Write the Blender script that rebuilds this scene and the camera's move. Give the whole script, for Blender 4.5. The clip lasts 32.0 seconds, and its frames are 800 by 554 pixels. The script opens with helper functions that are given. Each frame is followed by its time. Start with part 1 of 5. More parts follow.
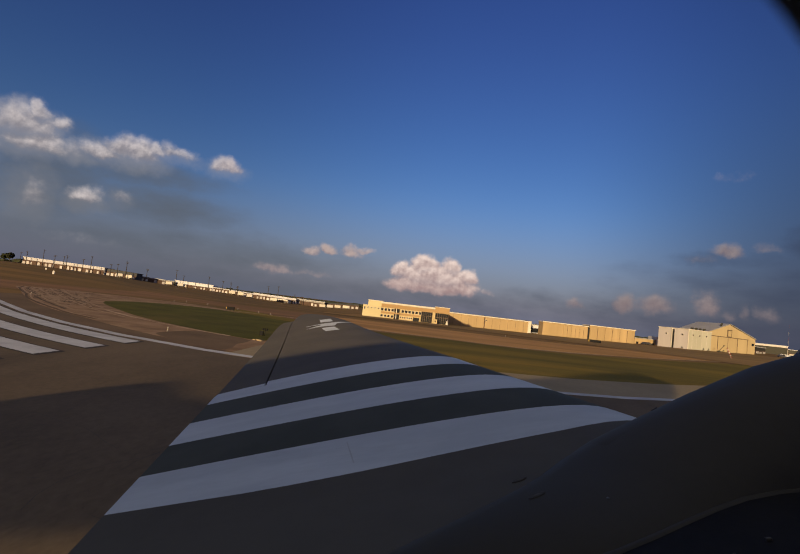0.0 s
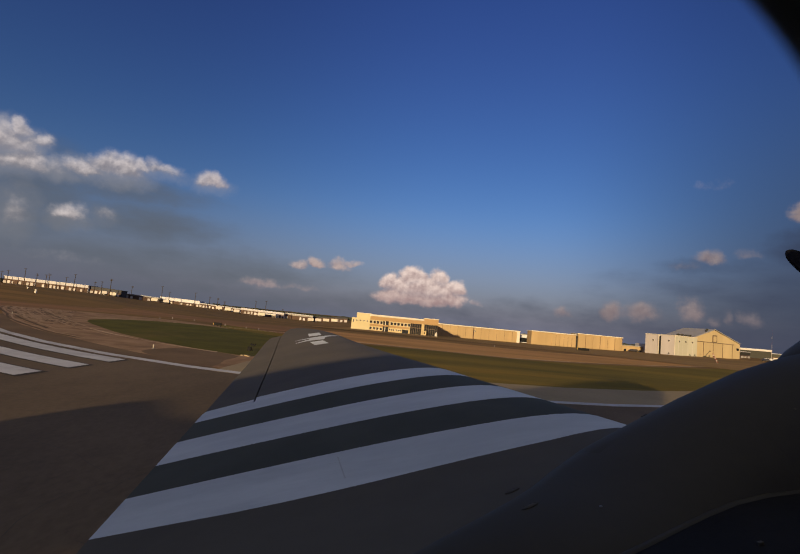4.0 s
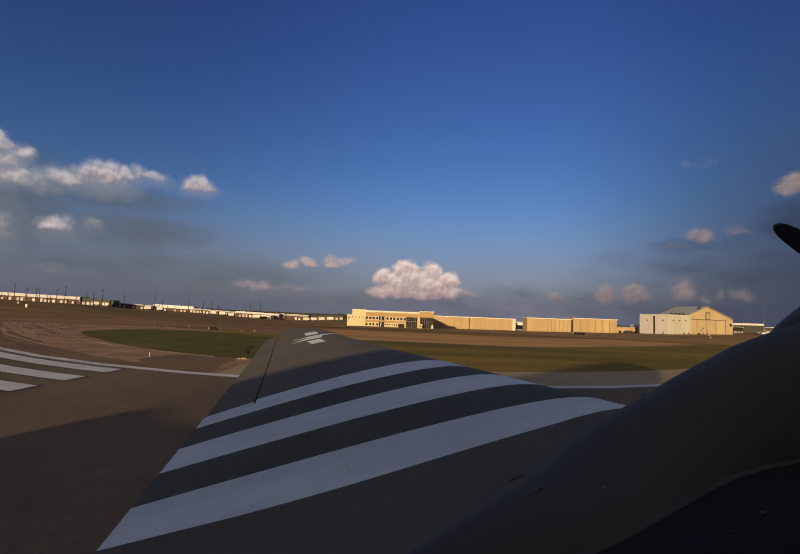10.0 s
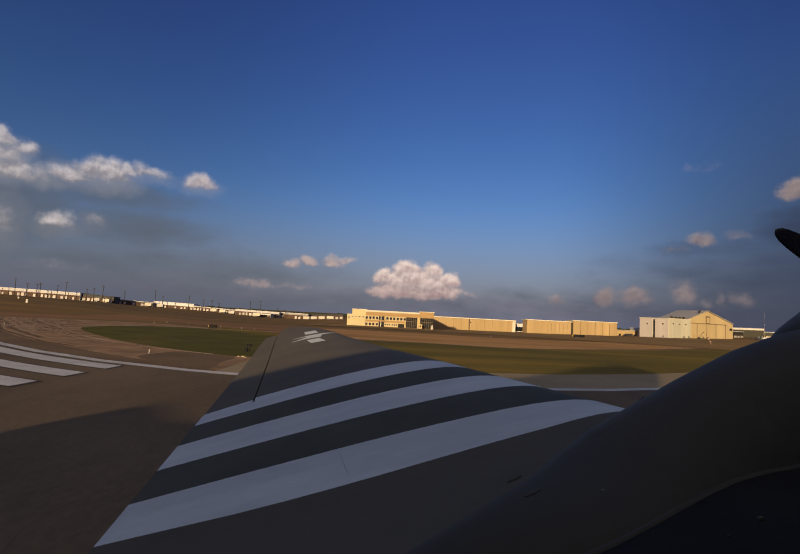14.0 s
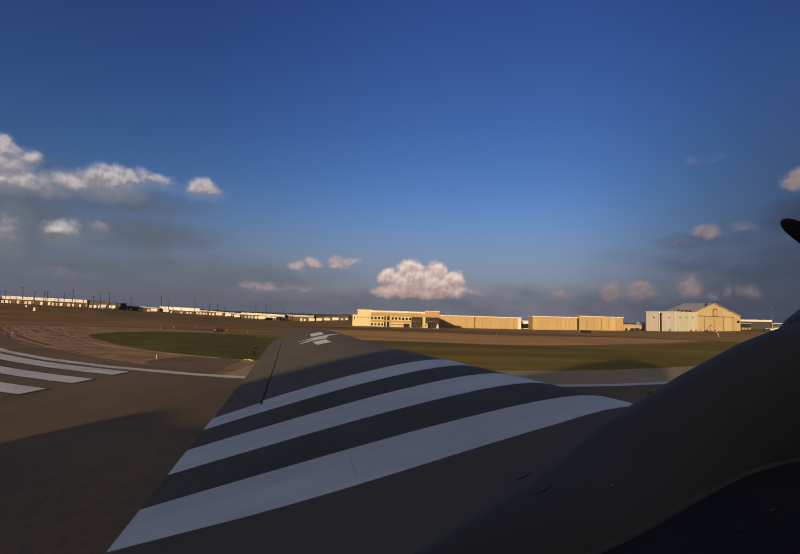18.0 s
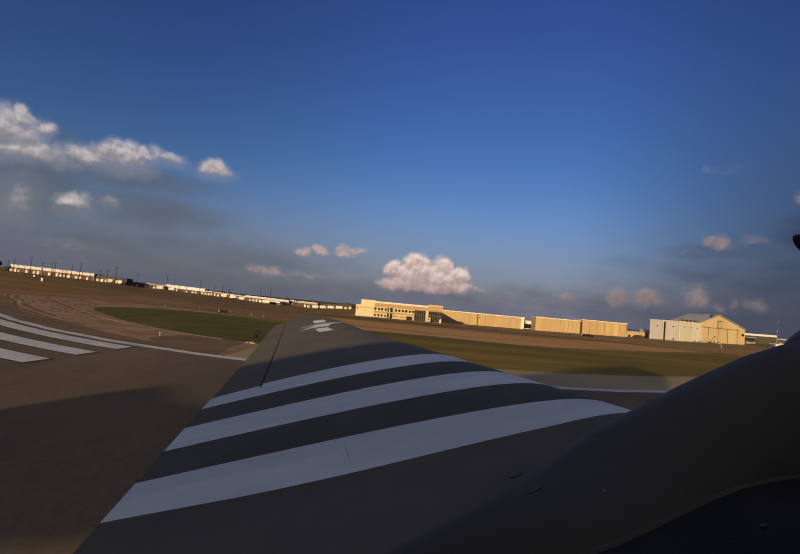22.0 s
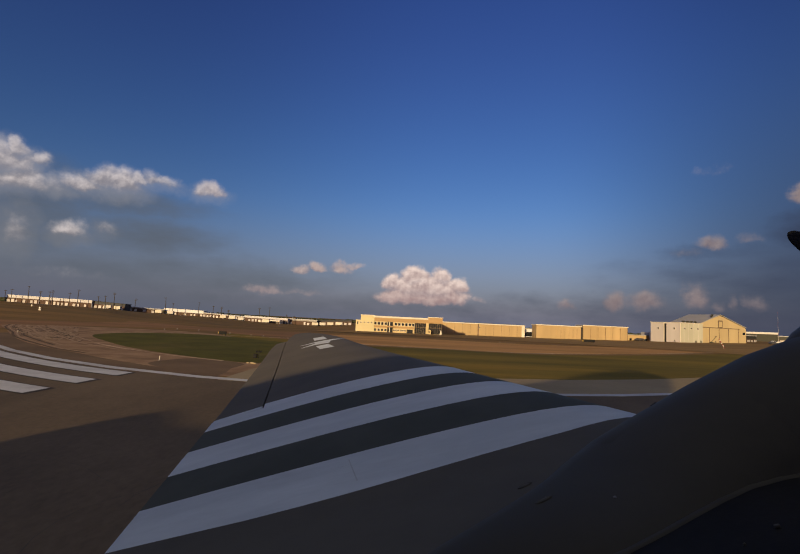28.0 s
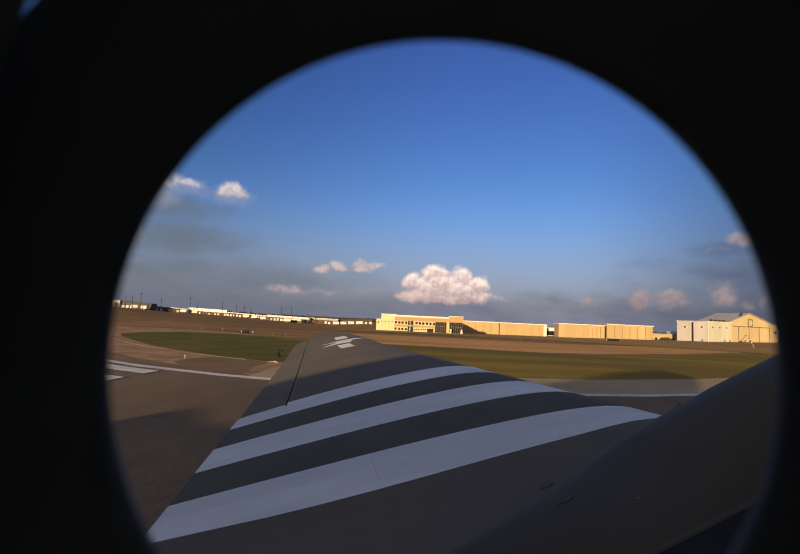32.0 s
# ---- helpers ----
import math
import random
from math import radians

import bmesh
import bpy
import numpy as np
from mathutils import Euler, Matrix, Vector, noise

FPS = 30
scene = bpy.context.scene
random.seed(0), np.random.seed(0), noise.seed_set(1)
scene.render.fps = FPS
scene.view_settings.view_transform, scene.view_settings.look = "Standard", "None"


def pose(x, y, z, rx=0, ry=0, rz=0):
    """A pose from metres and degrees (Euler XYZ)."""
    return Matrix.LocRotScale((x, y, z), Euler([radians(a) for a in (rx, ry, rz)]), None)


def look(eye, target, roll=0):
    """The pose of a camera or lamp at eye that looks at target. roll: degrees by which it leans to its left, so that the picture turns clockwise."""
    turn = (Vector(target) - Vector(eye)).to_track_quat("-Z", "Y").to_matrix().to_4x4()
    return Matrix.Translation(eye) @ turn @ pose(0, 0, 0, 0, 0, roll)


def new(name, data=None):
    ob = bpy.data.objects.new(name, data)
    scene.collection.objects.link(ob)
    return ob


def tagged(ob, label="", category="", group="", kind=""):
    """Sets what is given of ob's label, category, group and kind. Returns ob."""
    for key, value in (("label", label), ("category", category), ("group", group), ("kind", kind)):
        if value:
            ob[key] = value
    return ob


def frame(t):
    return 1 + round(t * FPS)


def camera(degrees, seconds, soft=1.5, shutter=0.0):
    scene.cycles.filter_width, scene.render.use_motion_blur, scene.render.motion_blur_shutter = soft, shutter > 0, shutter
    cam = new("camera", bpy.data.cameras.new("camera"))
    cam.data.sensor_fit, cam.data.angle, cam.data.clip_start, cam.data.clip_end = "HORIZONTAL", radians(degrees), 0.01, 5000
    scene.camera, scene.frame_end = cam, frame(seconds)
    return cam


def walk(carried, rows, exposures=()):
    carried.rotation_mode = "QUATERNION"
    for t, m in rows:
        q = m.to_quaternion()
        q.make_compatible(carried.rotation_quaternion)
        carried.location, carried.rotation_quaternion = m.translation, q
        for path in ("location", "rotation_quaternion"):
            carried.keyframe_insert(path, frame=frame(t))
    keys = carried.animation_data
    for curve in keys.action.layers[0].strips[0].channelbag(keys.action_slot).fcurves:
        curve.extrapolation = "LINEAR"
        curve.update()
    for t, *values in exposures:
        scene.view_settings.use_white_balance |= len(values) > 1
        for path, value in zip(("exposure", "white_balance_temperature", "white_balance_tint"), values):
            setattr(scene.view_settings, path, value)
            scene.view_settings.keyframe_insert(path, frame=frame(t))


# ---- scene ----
cam = camera(78.7, 32.0, soft=1.15)
cam.data.dof.use_dof, cam.data.dof.focus_distance, cam.data.dof.aperture_fstop = True, 30.0, 11.0

# seconds, x, y, z, pitch, roll, yaw
ROWS = [
    (0.0, 0.005, -0.001, 3.503, 3.64, 6.69, 1.69),
    (0.5, 0.005, -0.001, 3.503, 3.72, 6.72, 1.85),
    (1.0, 0.004, -0.001, 3.503, 4.22, 6.90, 1.60),
    (1.5, 0.004, -0.001, 3.502, 5.32, 7.38, 1.04),
    (2.0, 0.004, -0.001, 3.502, 4.93, 7.48, 1.19),
    (2.5, 0.005, -0.001, 3.502, 4.91, 8.21, 2.66),
    (3.0, 0.005, -0.001, 3.502, 4.80, 7.56, 1.77),
    (3.5, 0.004, -0.001, 3.502, 5.09, 7.32, 1.03),
    (4.0, 0.004, -0.001, 3.502, 5.20, 5.53, 0.46),
    (4.5, 0.004, -0.001, 3.502, 5.26, 6.34, 1.32),
    (6.5, 0.000, -0.000, 3.500, 4.85, 4.82, -0.17),
    (7.0, 0.000, -0.000, 3.501, 4.12, 1.89, -0.54),
    (7.5, 0.000, -0.000, 3.501, 4.36, 1.77, -0.54),
    (8.0, 0.000, -0.000, 3.501, 4.43, 1.93, -0.43),
    (8.5, 0.000, -0.000, 3.501, 4.22, 2.18, -0.41),
    (9.0, 0.000, -0.000, 3.501, 4.40, 2.31, -0.33),
    (9.5, 0.000, -0.000, 3.501, 4.30, 2.58, -0.22),
    (10.0, 0.000, -0.000, 3.500, 4.59, 2.36, -0.37),
    (10.5, 0.001, -0.000, 3.500, 4.80, 2.93, -0.04),
    (11.0, 0.000, -0.000, 3.500, 4.63, 2.58, -0.39),
    (11.5, 0.001, -0.000, 3.500, 4.65, 3.12, 0.06),
    (12.0, 0.000, -0.000, 3.500, 4.66, 2.97, -0.06),
    (12.5, 0.000, -0.000, 3.500, 4.72, 2.85, -0.14),
    (13.0, 0.000, -0.000, 3.500, 4.60, 2.84, -0.26),
    (13.5, 0.001, -0.000, 3.500, 5.02, 4.19, 0.45),
    (14.0, 0.000, -0.000, 3.500, 4.60, 3.11, -0.31),
    (14.5, 0.000, -0.000, 3.500, 4.71, 3.37, -0.04),
    (16.5, 0.000, -0.000, 3.500, 5.01, 3.66, 0.05),
    (17.0, 0.000, -0.000, 3.500, 4.63, 3.30, -0.06),
    (17.5, 0.001, 0.000, 3.500, 5.40, 1.28, 0.77),
    (18.0, 0.000, -0.000, 3.500, 4.55, 1.78, 0.20),
    (18.5, 0.000, -0.000, 3.501, 3.89, -0.77, 0.00),
    (19.0, 0.001, 0.000, 3.500, 5.28, 4.59, 0.49),
    (19.5, 0.000, -0.000, 3.500, 4.81, 4.04, 0.06),
    (20.0, 0.000, -0.000, 3.500, 4.34, 3.89, 0.09),
    (20.5, 0.000, -0.000, 3.500, 4.66, 3.83, 0.29),
    (21.0, 0.000, -0.000, 3.500, 4.84, 3.61, 0.20),
    (21.5, 0.000, -0.000, 3.500, 4.43, 3.85, 0.13),
    (22.0, 0.001, -0.000, 3.501, 3.62, 5.31, 0.79),
    (22.5, 0.000, 0.000, 3.500, 5.05, 4.09, 0.07),
    (23.0, 0.000, -0.000, 3.500, 4.83, 4.09, 0.00),
    (23.5, 0.000, -0.000, 3.500, 4.86, 4.13, 0.16),
    (24.0, 0.000, -0.000, 3.500, 4.89, 3.79, -0.01),
    (24.5, 0.001, 0.000, 3.499, 5.61, 3.45, 0.89),
    (25.0, 0.000, 0.000, 3.500, 5.38, 2.14, 0.19),
    (25.5, 0.000, 0.000, 3.500, 5.11, 2.79, 0.40),
    (27.5, 0.000, 0.000, 3.500, 5.15, 1.72, 0.14),
    (28.0, 0.001, 0.000, 3.500, 5.21, 2.82, 0.70),
    (28.5, 0.000, -0.005, 3.498, 6.31, 4.34, 1.71),
    (29.0, 0.001, -0.002, 3.497, 4.55, 4.84, 1.50),
    (29.5, 0.001, -0.015, 3.500, 4.81, 4.15, 1.75),
    (30.0, 0.0033, -0.018, 3.500, 3.65, 5.42, 1.52),
    (30.5, 0.004, -0.020, 3.503, 3.13, 5.09, 0.57),
    (31.0, -0.003, -0.0308, 3.503, 4.06, 4.47, 2.99),
    (31.5, -0.004, -0.031, 3.509, 4.64, 3.71, 2.71),
    (32.0, -0.0014, -0.029, 3.5085, 4.98, 2.76, 3.08)]


def turned(x, y, z, pitch, roll, yaw):
    return Matrix.Translation((x, y, z)) @ Matrix.Rotation(radians(yaw), 4, "Z") @ Matrix.Rotation(radians(90 + pitch), 4, "X") @ Matrix.Rotation(radians(roll), 4, "Z")


walk(cam, [(r[0], turned(*r[1:])) for r in ROWS], [(0.0, 0.0), (28.8, 0.0), (30.0, 0.10), (31.0, 0.38), (32.0, 0.46)])

# ---------------------------------------------------------------- sky and sun
SUN_EL, SUN_GO = 7.4, 17.0          # height of the sun; the way its light travels, degrees clockwise from +y


class Nodes:
    """Small helper that chains shader nodes."""

    def __init__(self, tree):
        self.t = tree
        tree.nodes.clear()

    def add(self, kind, **kw):
        n = self.t.nodes.new(kind)
        for k, v in kw.items():
            if k == "op":
                n.operation = v
            elif k == "blend":
                n.blend_type = v
        return n

    def put(self, socket, value):
        if hasattr(value, "links"):
            self.t.links.new(value, socket)
        elif value is not None:
            socket.default_value = value

    def math(self, op, a, b=None, c=None, clamp=False):
        n = self.add("ShaderNodeMath", op=op)
        n.use_clamp = clamp
        for i, v in enumerate((a, b, c)):
            self.put(n.inputs[i], v)
        return n.outputs[0]

    def smooth(self, x, lo, hi):
        n = self.add("ShaderNodeMapRange")
        n.interpolation_type = "SMOOTHSTEP"
        self.put(n.inputs[0], x)
        n.inputs[1].default_value, n.inputs[2].default_value = lo, hi
        return n.outputs[0]

    def mix(self, fac, a, b, blend="MIX"):
        n = self.t.nodes.new("ShaderNodeMix")
        n.data_type, n.blend_type = "RGBA", blend
        self.put(n.inputs[0], fac)
        self.put(n.inputs[6], a if hasattr(a, "links") else (*a, 1) if len(a) == 3 else a)
        self.put(n.inputs[7], b if hasattr(b, "links") else (*b, 1) if len(b) == 3 else b)
        return n.outputs[2]

    def noise(self, vec, scale, detail=4, rough=0.55, warp=0.0):
        n = self.add("ShaderNodeTexNoise")
        self.put(n.inputs["Vector"], vec)
        n.inputs["Scale"].default_value, n.inputs["Detail"].default_value = scale, detail
        n.inputs["Roughness"].default_value, n.inputs["Distortion"].default_value = rough, warp
        return n.outputs["Fac"]

    def stretch(self, vec, sx, sy, sz):
        n = self.add("ShaderNodeMapping")
        self.put(n.inputs["Vector"], vec)
        n.inputs["Scale"].default_value = (sx, sy, sz)
        return n.outputs[0]


# cumulus: azimuth, elevation, half width, half height (degrees), strength; azimuth clockwise from +y
CLOUDS = [
    (-40.8, 12.6, 2.9, 2.4, 1.00), (-39.8, 13.9, 0.9, 1.5, 0.95), (-38.5, 13.2, 1.2, 1.2, 0.85), (-39.6, 11.2, 3.2, 1.7, 0.95),
    (-36.9, 11.5, 2.6, 1.1, 0.45), (-31.7, 12.5, 3.3, 2.0, 1.10), (-33.9, 11.8, 2.8, 1.3, 0.90), (-30.1, 13.0, 2.1, 1.2, 0.85),
    (-27.7, 13.2, 2.6, 0.9, 0.62), (-28.3, 13.8, 1.0, 0.8, 0.45), (-22.8, 13.0, 2.2, 1.4, 0.95), (-35.4, 7.2, 1.9, 1.3, 0.80),
    (-32.4, 7.8, 1.1, 0.9, 0.38), (-39.4, 6.4, 1.0, 2.2, 0.50), (-35.8, 2.9, 2.9, 0.6, 0.20),
    (-12.4, 5.2, 1.7, 0.8, 0.58), (-10.3, 5.7, 1.5, 0.9, 0.75), (-7.4, 5.8, 1.6, 1.1, 0.70), (-6.2, 6.2, 1.6, 0.6, 0.55),
    (-16.2, 2.7, 2.9, 0.8, 0.46), (-11.9, 2.8, 2.3, 0.5, 0.30),
    (2.3, 3.9, 5.6, 2.1, 1.20), (2.4, 2.9, 5.0, 1.6, 1.10), (1.2, 5.1, 2.1, 1.7, 1.05), (4.0, 5.3, 1.8, 1.5, 1.05), (6.3, 4.3, 1.7, 1.4, 0.95),
    (-1.7, 4.3, 1.7, 1.4, 0.90), (-0.9, 2.7, 2.8, 1.4, 0.95), (5.2, 3.1, 3.0, 1.6, 0.95), (8.6, 2.8, 1.0, 0.7, 0.40),
    (18.4, 2.5, 1.0, 0.9, 0.42), (23.2, 3.0, 1.3, 1.9, 0.66), (25.9, 3.2, 2.4, 1.7, 0.58), (30.8, 3.6, 1.5, 2.0, 0.58),
    (32.5, 2.9, 0.9, 0.9, 0.42), (33.9, 3.2, 0.7, 1.2, 0.40), (35.4, 3.2, 1.2, 1.2, 0.36),
    (31.7, 9.1, 1.5, 1.2, 0.58), (29.7, 8.3, 1.6, 0.6, 0.24), (35.2, 9.5, 1.1, 0.8, 0.30), (32.2, 16.2, 1.4, 0.6, 0.10),
    (39.9, 13.2, 1.7, 1.5, 0.85),
    (46.0, 12.2, 4.0, 2.6, 1.00), (58.0, 7.5, 6.0, 2.2, 0.80), (-46.0, 11.0, 5.0, 3.5, 0.90), (-60.0, 8.0, 7.0, 3.0, 0.80),
]
# pale soft bodies behind the bright heads: azimuth, elevation, half width, half height, strength
BODIES = [
    (-40.6, 12.2, 3.6, 2.9, 1.00), (-37.0, 11.3, 3.4, 1.3, 0.70), (-32.2, 12.0, 4.6, 1.6, 0.75), (-28.4, 12.9, 3.6, 0.9, 0.45),
    (-39.6, 6.6, 2.2, 3.0, 0.60), (-35.3, 6.7, 2.6, 1.2, 0.60), (-32.5, 7.6, 1.6, 1.0, 0.35), (-22.8, 12.8, 2.6, 1.2, 0.50), (-50.0, 10.0, 8.0, 4.0, 0.80),
]
# grey banks: azimuth, elevation, half width, half height, strength
BANKS = [
    (-32.3, 10.7, 9.6, 1.6, 0.55), (-28.8, 7.7, 8.5, 2.2, 0.52), (-37.8, 8.6, 5.0, 4.6, 0.55), (1.2, 1.6, 15.1, 1.4, 0.30),
    (-17.4, 1.0, 15.0, 1.4, 0.38), (32.0, 8.3, 3.8, 0.6, 0.16), (40.5, 9.8, 3.6, 2.4, 0.70), (38.0, 5.5, 8.8, 1.7, 0.10),
    (23.7, 2.1, 13.3, 1.4, 0.18), (-23.3, 4.8, 1.8, 0.2, 0.35), (-25.5, 3.9, 16.3, 2.2, 0.30),
    (-56.0, 6.0, 13.0, 4.0, 0.60),
]


def build_world():
    w = bpy.data.worlds.new("sky")
    scene.world = w
    w.use_nodes = True
    n = Nodes(w.node_tree)
    sky = n.add("ShaderNodeTexSky")
    sky.sky_type = "NISHITA"
    sky.sun_disc = False
    sky.sun_elevation = radians(SUN_EL)
    sky.sun_rotation = radians(180 + SUN_GO)
    sky.air_density, sky.dust_density, sky.ozone_density = 1.0, 0.6, 2.5
    tc = n.add("ShaderNodeTexCoord")
    way = tc.outputs["Generated"]
    sep = n.add("ShaderNodeSeparateXYZ")
    n.put(sep.inputs[0], way)
    az = n.math("MULTIPLY", n.math("ARCTAN2", sep.outputs[0], sep.outputs[1]), 180 / math.pi)
    el = n.math("MULTIPLY", n.math("ARCSINE", sep.outputs[2]), 180 / math.pi)
    comb = n.add("ShaderNodeCombineXYZ")
    n.put(comb.inputs[0], az), n.put(comb.inputs[1], el)
    flat = comb.outputs[0]

    def billow(dx, dy):
        """Heaped cauliflower relief of the clouds, read a little to one side."""
        shift = n.add("ShaderNodeVectorMath", op="ADD")
        n.put(shift.inputs[0], flat)
        shift.inputs[1].default_value = (dx, dy, 0.0)
        v = n.add("ShaderNodeTexVoronoi")
        v.feature, v.normalize = "SMOOTH_F1", True
        n.put(v.inputs["Vector"], shift.outputs[0])
        v.inputs["Scale"].default_value, v.inputs["Detail"].default_value, v.inputs["Roughness"].default_value = 0.66, 3.4, 0.58
        v.inputs["Smoothness"].default_value = 0.35
        knobs = n.math("SUBTRACT", 0.92, n.math("MULTIPLY", v.outputs["Distance"], 1.05))
        return n.math("ADD", n.math("MULTIPLY", knobs, 0.5), n.math("MULTIPLY", n.noise(shift.outputs[0], 0.46, 8, 0.6, 0.15), 0.5))

    puff, puff_up = billow(0.0, 0.0), billow(-0.22, 0.38)
    fill_deck = n.noise(n.stretch(way, 1.0, 1.0, 1.6), 3.4, 7, 0.6, 0.4)
    wisp = n.noise(n.stretch(flat, 0.35, 1.0, 1.0), 0.45, 5, 0.55)

    # ragged outlines: the places are stirred before the heaps are laid out
    stir_a = n.math("SUBTRACT", n.noise(flat, 0.30, 5, 0.6), 0.5)
    stir_e = n.math("SUBTRACT", n.noise(n.stretch(flat, 1.0, -1.0, 1.0), 0.42, 5, 0.6), 0.5)
    az_w = n.math("ADD", az, n.math("MULTIPLY", stir_a, 3.0))
    el_w = n.math("ADD", el, n.math("MULTIPLY", stir_e, 1.8))

    def field(items, low, rise=0.0):
        total = None
        for a, e, wa, we, s in items:
            dx = n.math("MULTIPLY", n.math("SUBTRACT", az_w, a), 1 / wa)
            dy = n.math("SUBTRACT", el_w, e - rise)
            dy = n.math("MAXIMUM", n.math("MULTIPLY", dy, 1 / we), n.math("MULTIPLY", dy, -1 / (we * low)))
            r2 = n.math("ADD", n.math("MULTIPLY", dx, dx), n.math("MULTIPLY", dy, dy))
            v = n.math("MULTIPLY", n.math("SUBTRACT", 1.0, r2), s)
            total = v if total is None else n.math("MAXIMUM", total, v)
        return total

    heap = field(CLOUDS, 0.62)
    heap_up = field(CLOUDS, 0.62, 0.55)
    bank = field(BANKS, 1.0)
    body = field(BODIES, 1.0)
    west = n.smooth(n.math("MULTIPLY", az, -1.0), 16.0, 26.0)
    mass = n.math("ADD", n.math("MULTIPLY", n.math("MAXIMUM", heap, -0.8), 0.85), n.math("MULTIPLY", n.math("SUBTRACT", puff, 0.5), 1.45))
    firm, soft = n.smooth(mass, 0.0, 0.66), n.smooth(mass, -0.10, 1.05)
    m_heap = n.math("ADD", firm, n.math("MULTIPLY", n.math("SUBTRACT", soft, firm), west))
    m_heap = n.math("MULTIPLY", m_heap, n.smooth(heap, -0.55, 0.2))
    m_heap = n.math("MULTIPLY", m_heap, n.math("ADD", 0.3, n.math("MULTIPLY", n.smooth(heap, 0.0, 0.7), 0.7)))
    # unseen bright cloud added overhead and behind as fill light for wing and ground
    behind = n.smooth(n.math("MULTIPLY", sep.outputs[1], -1.0), 0.0, 0.35)
    aloft = n.math("MAXIMUM", n.smooth(el, 42.0, 58.0), n.math("MULTIPLY", n.math("MULTIPLY", behind, n.smooth(el, 2.0, 12.0)), 0.45))
    m_fill_deck = n.math("MULTIPLY", n.math("MULTIPLY", n.smooth(fill_deck, 0.42, 0.62), aloft), 0.9)
    m_bank = n.math("MULTIPLY", n.smooth(n.math("ADD", bank, n.math("MULTIPLY", n.math("SUBTRACT", wisp, 0.5), 1.3)), -0.45, 1.0), 0.85)
    # body colours of the clouds: grey bank, rosy base, cream top
    slope = n.math("MAXIMUM", n.math("MINIMUM", n.math("SUBTRACT", heap, heap_up), 0.8), -0.8)
    lift = n.math("ADD", n.math("MULTIPLY", n.math("SUBTRACT", puff, puff_up), 2.3), n.math("ADD", 0.44, n.math("MULTIPLY", slope, 0.38)))
    cream = n.mix(n.smooth(lift, 0.0, 1.0), (3.7, 2.55, 2.5), (9.6, 7.7, 6.8))
    cream = n.mix(n.math("MULTIPLY", n.smooth(n.math("MULTIPLY", el, -1.0), -5.0, -1.5), 0.62), cream, (3.9, 2.5, 2.45))
    cream = n.mix(n.math("MULTIPLY", west, 0.85), cream, n.mix(n.smooth(n.math("ADD", lift, n.math("MULTIPLY", slope, 0.55)), 0.1, 1.25), (2.4, 2.25, 2.4), (8.2, 7.4, 7.2)))
    near_west = n.math("MULTIPLY", n.smooth(n.math("MULTIPLY", az, -1.0), 3.6, 6.0), n.math("SUBTRACT", 1.0, west))
    cream = n.mix(n.math("MULTIPLY", near_west, 0.6), cream, (3.2, 2.5, 2.5))
    # bases dissolve into the grey below them
    fade = n.math("SUBTRACT", 1.0, n.math("MULTIPLY", n.smooth(n.math("MULTIPLY", slope, -1.0), -0.22, 0.5), n.math("ADD", 0.30, n.math("MULTIPLY", west, 0.58))))
    m_heap = n.math("MULTIPLY", n.math("MULTIPLY", m_heap, fade), n.math("SUBTRACT", 1.0, n.math("MULTIPLY", west, 0.15)))
    far_east = n.math("MULTIPLY", n.smooth(az, 12.0, 20.0), n.smooth(n.math("MULTIPLY", el, -1.0), -17.0, -14.0))
    cream = n.mix(n.math("MULTIPLY", far_east, 0.78), cream, (1.85, 1.52, 1.66))
    murk = n.mix(n.smooth(az, -15.0, 32.0), (1.10, 1.25, 1.52), (0.38, 0.49, 0.90))
    # haze towards the horizon
    haze = n.math("MULTIPLY", n.smooth(n.math("MULTIPLY", el, -1.0), -14.0, 1.0), 0.85)
    tone = n.add("ShaderNodeHueSaturation")
    n.put(tone.inputs["Color"], sky.outputs[0])
    tone.inputs["Saturation"].default_value = 1.3
    base = n.mix(1.0, tone.outputs[0], n.mix(n.smooth(el, 10.0, 40.0), (1.19, 0.83, 1.10), (2.0, 0.66, 1.06)), "MULTIPLY")
    base = n.mix(haze, base, (1.1, 1.45, 2.35))
    # lens vignetting put into the sky's colour: brighter middle, darker ends
    gain = n.math("SUBTRACT", n.math("ADD", 0.90, n.math("MULTIPLY", n.smooth(az, -30.0, 6.0), 0.25)), n.math("MULTIPLY", n.smooth(az, 16.0, 42.0), 0.36))
    lit = n.add("ShaderNodeVectorMath", op="SCALE")
    n.put(lit.inputs[0], base), n.put(lit.inputs["Scale"], gain)
    col = n.mix(m_bank, lit.outputs[0], murk)
    # a smooth veil of rain cloud low in the east
    veil = n.math("MULTIPLY", n.math("MULTIPLY", n.smooth(az, 14.0, 50.0), n.smooth(n.math("MULTIPLY", el, -1.0), -30.0, -6.0)), 0.9)
    col = n.mix(veil, col, (0.38, 0.49, 0.90))
    m_body = n.math("MULTIPLY", n.smooth(n.math("ADD", body, n.math("MULTIPLY", n.math("SUBTRACT", puff, 0.5), 1.1)), -0.25, 1.05), 0.62)
    col = n.mix(m_body, col, n.mix(n.smooth(el, 7.0, 14.0), (2.1, 2.1, 2.25), (3.3, 3.3, 3.75)))
    col = n.mix(m_heap, col, cream)
    col = n.mix(m_fill_deck, col, (6.6, 6.2, 4.4))
    bg = n.add("ShaderNodeBackground")
    n.put(bg.inputs[0], col)
    bg.inputs[1].default_value = 0.094
    out = n.add("ShaderNodeOutputWorld")
    n.put(out.inputs[0], bg.outputs[0])


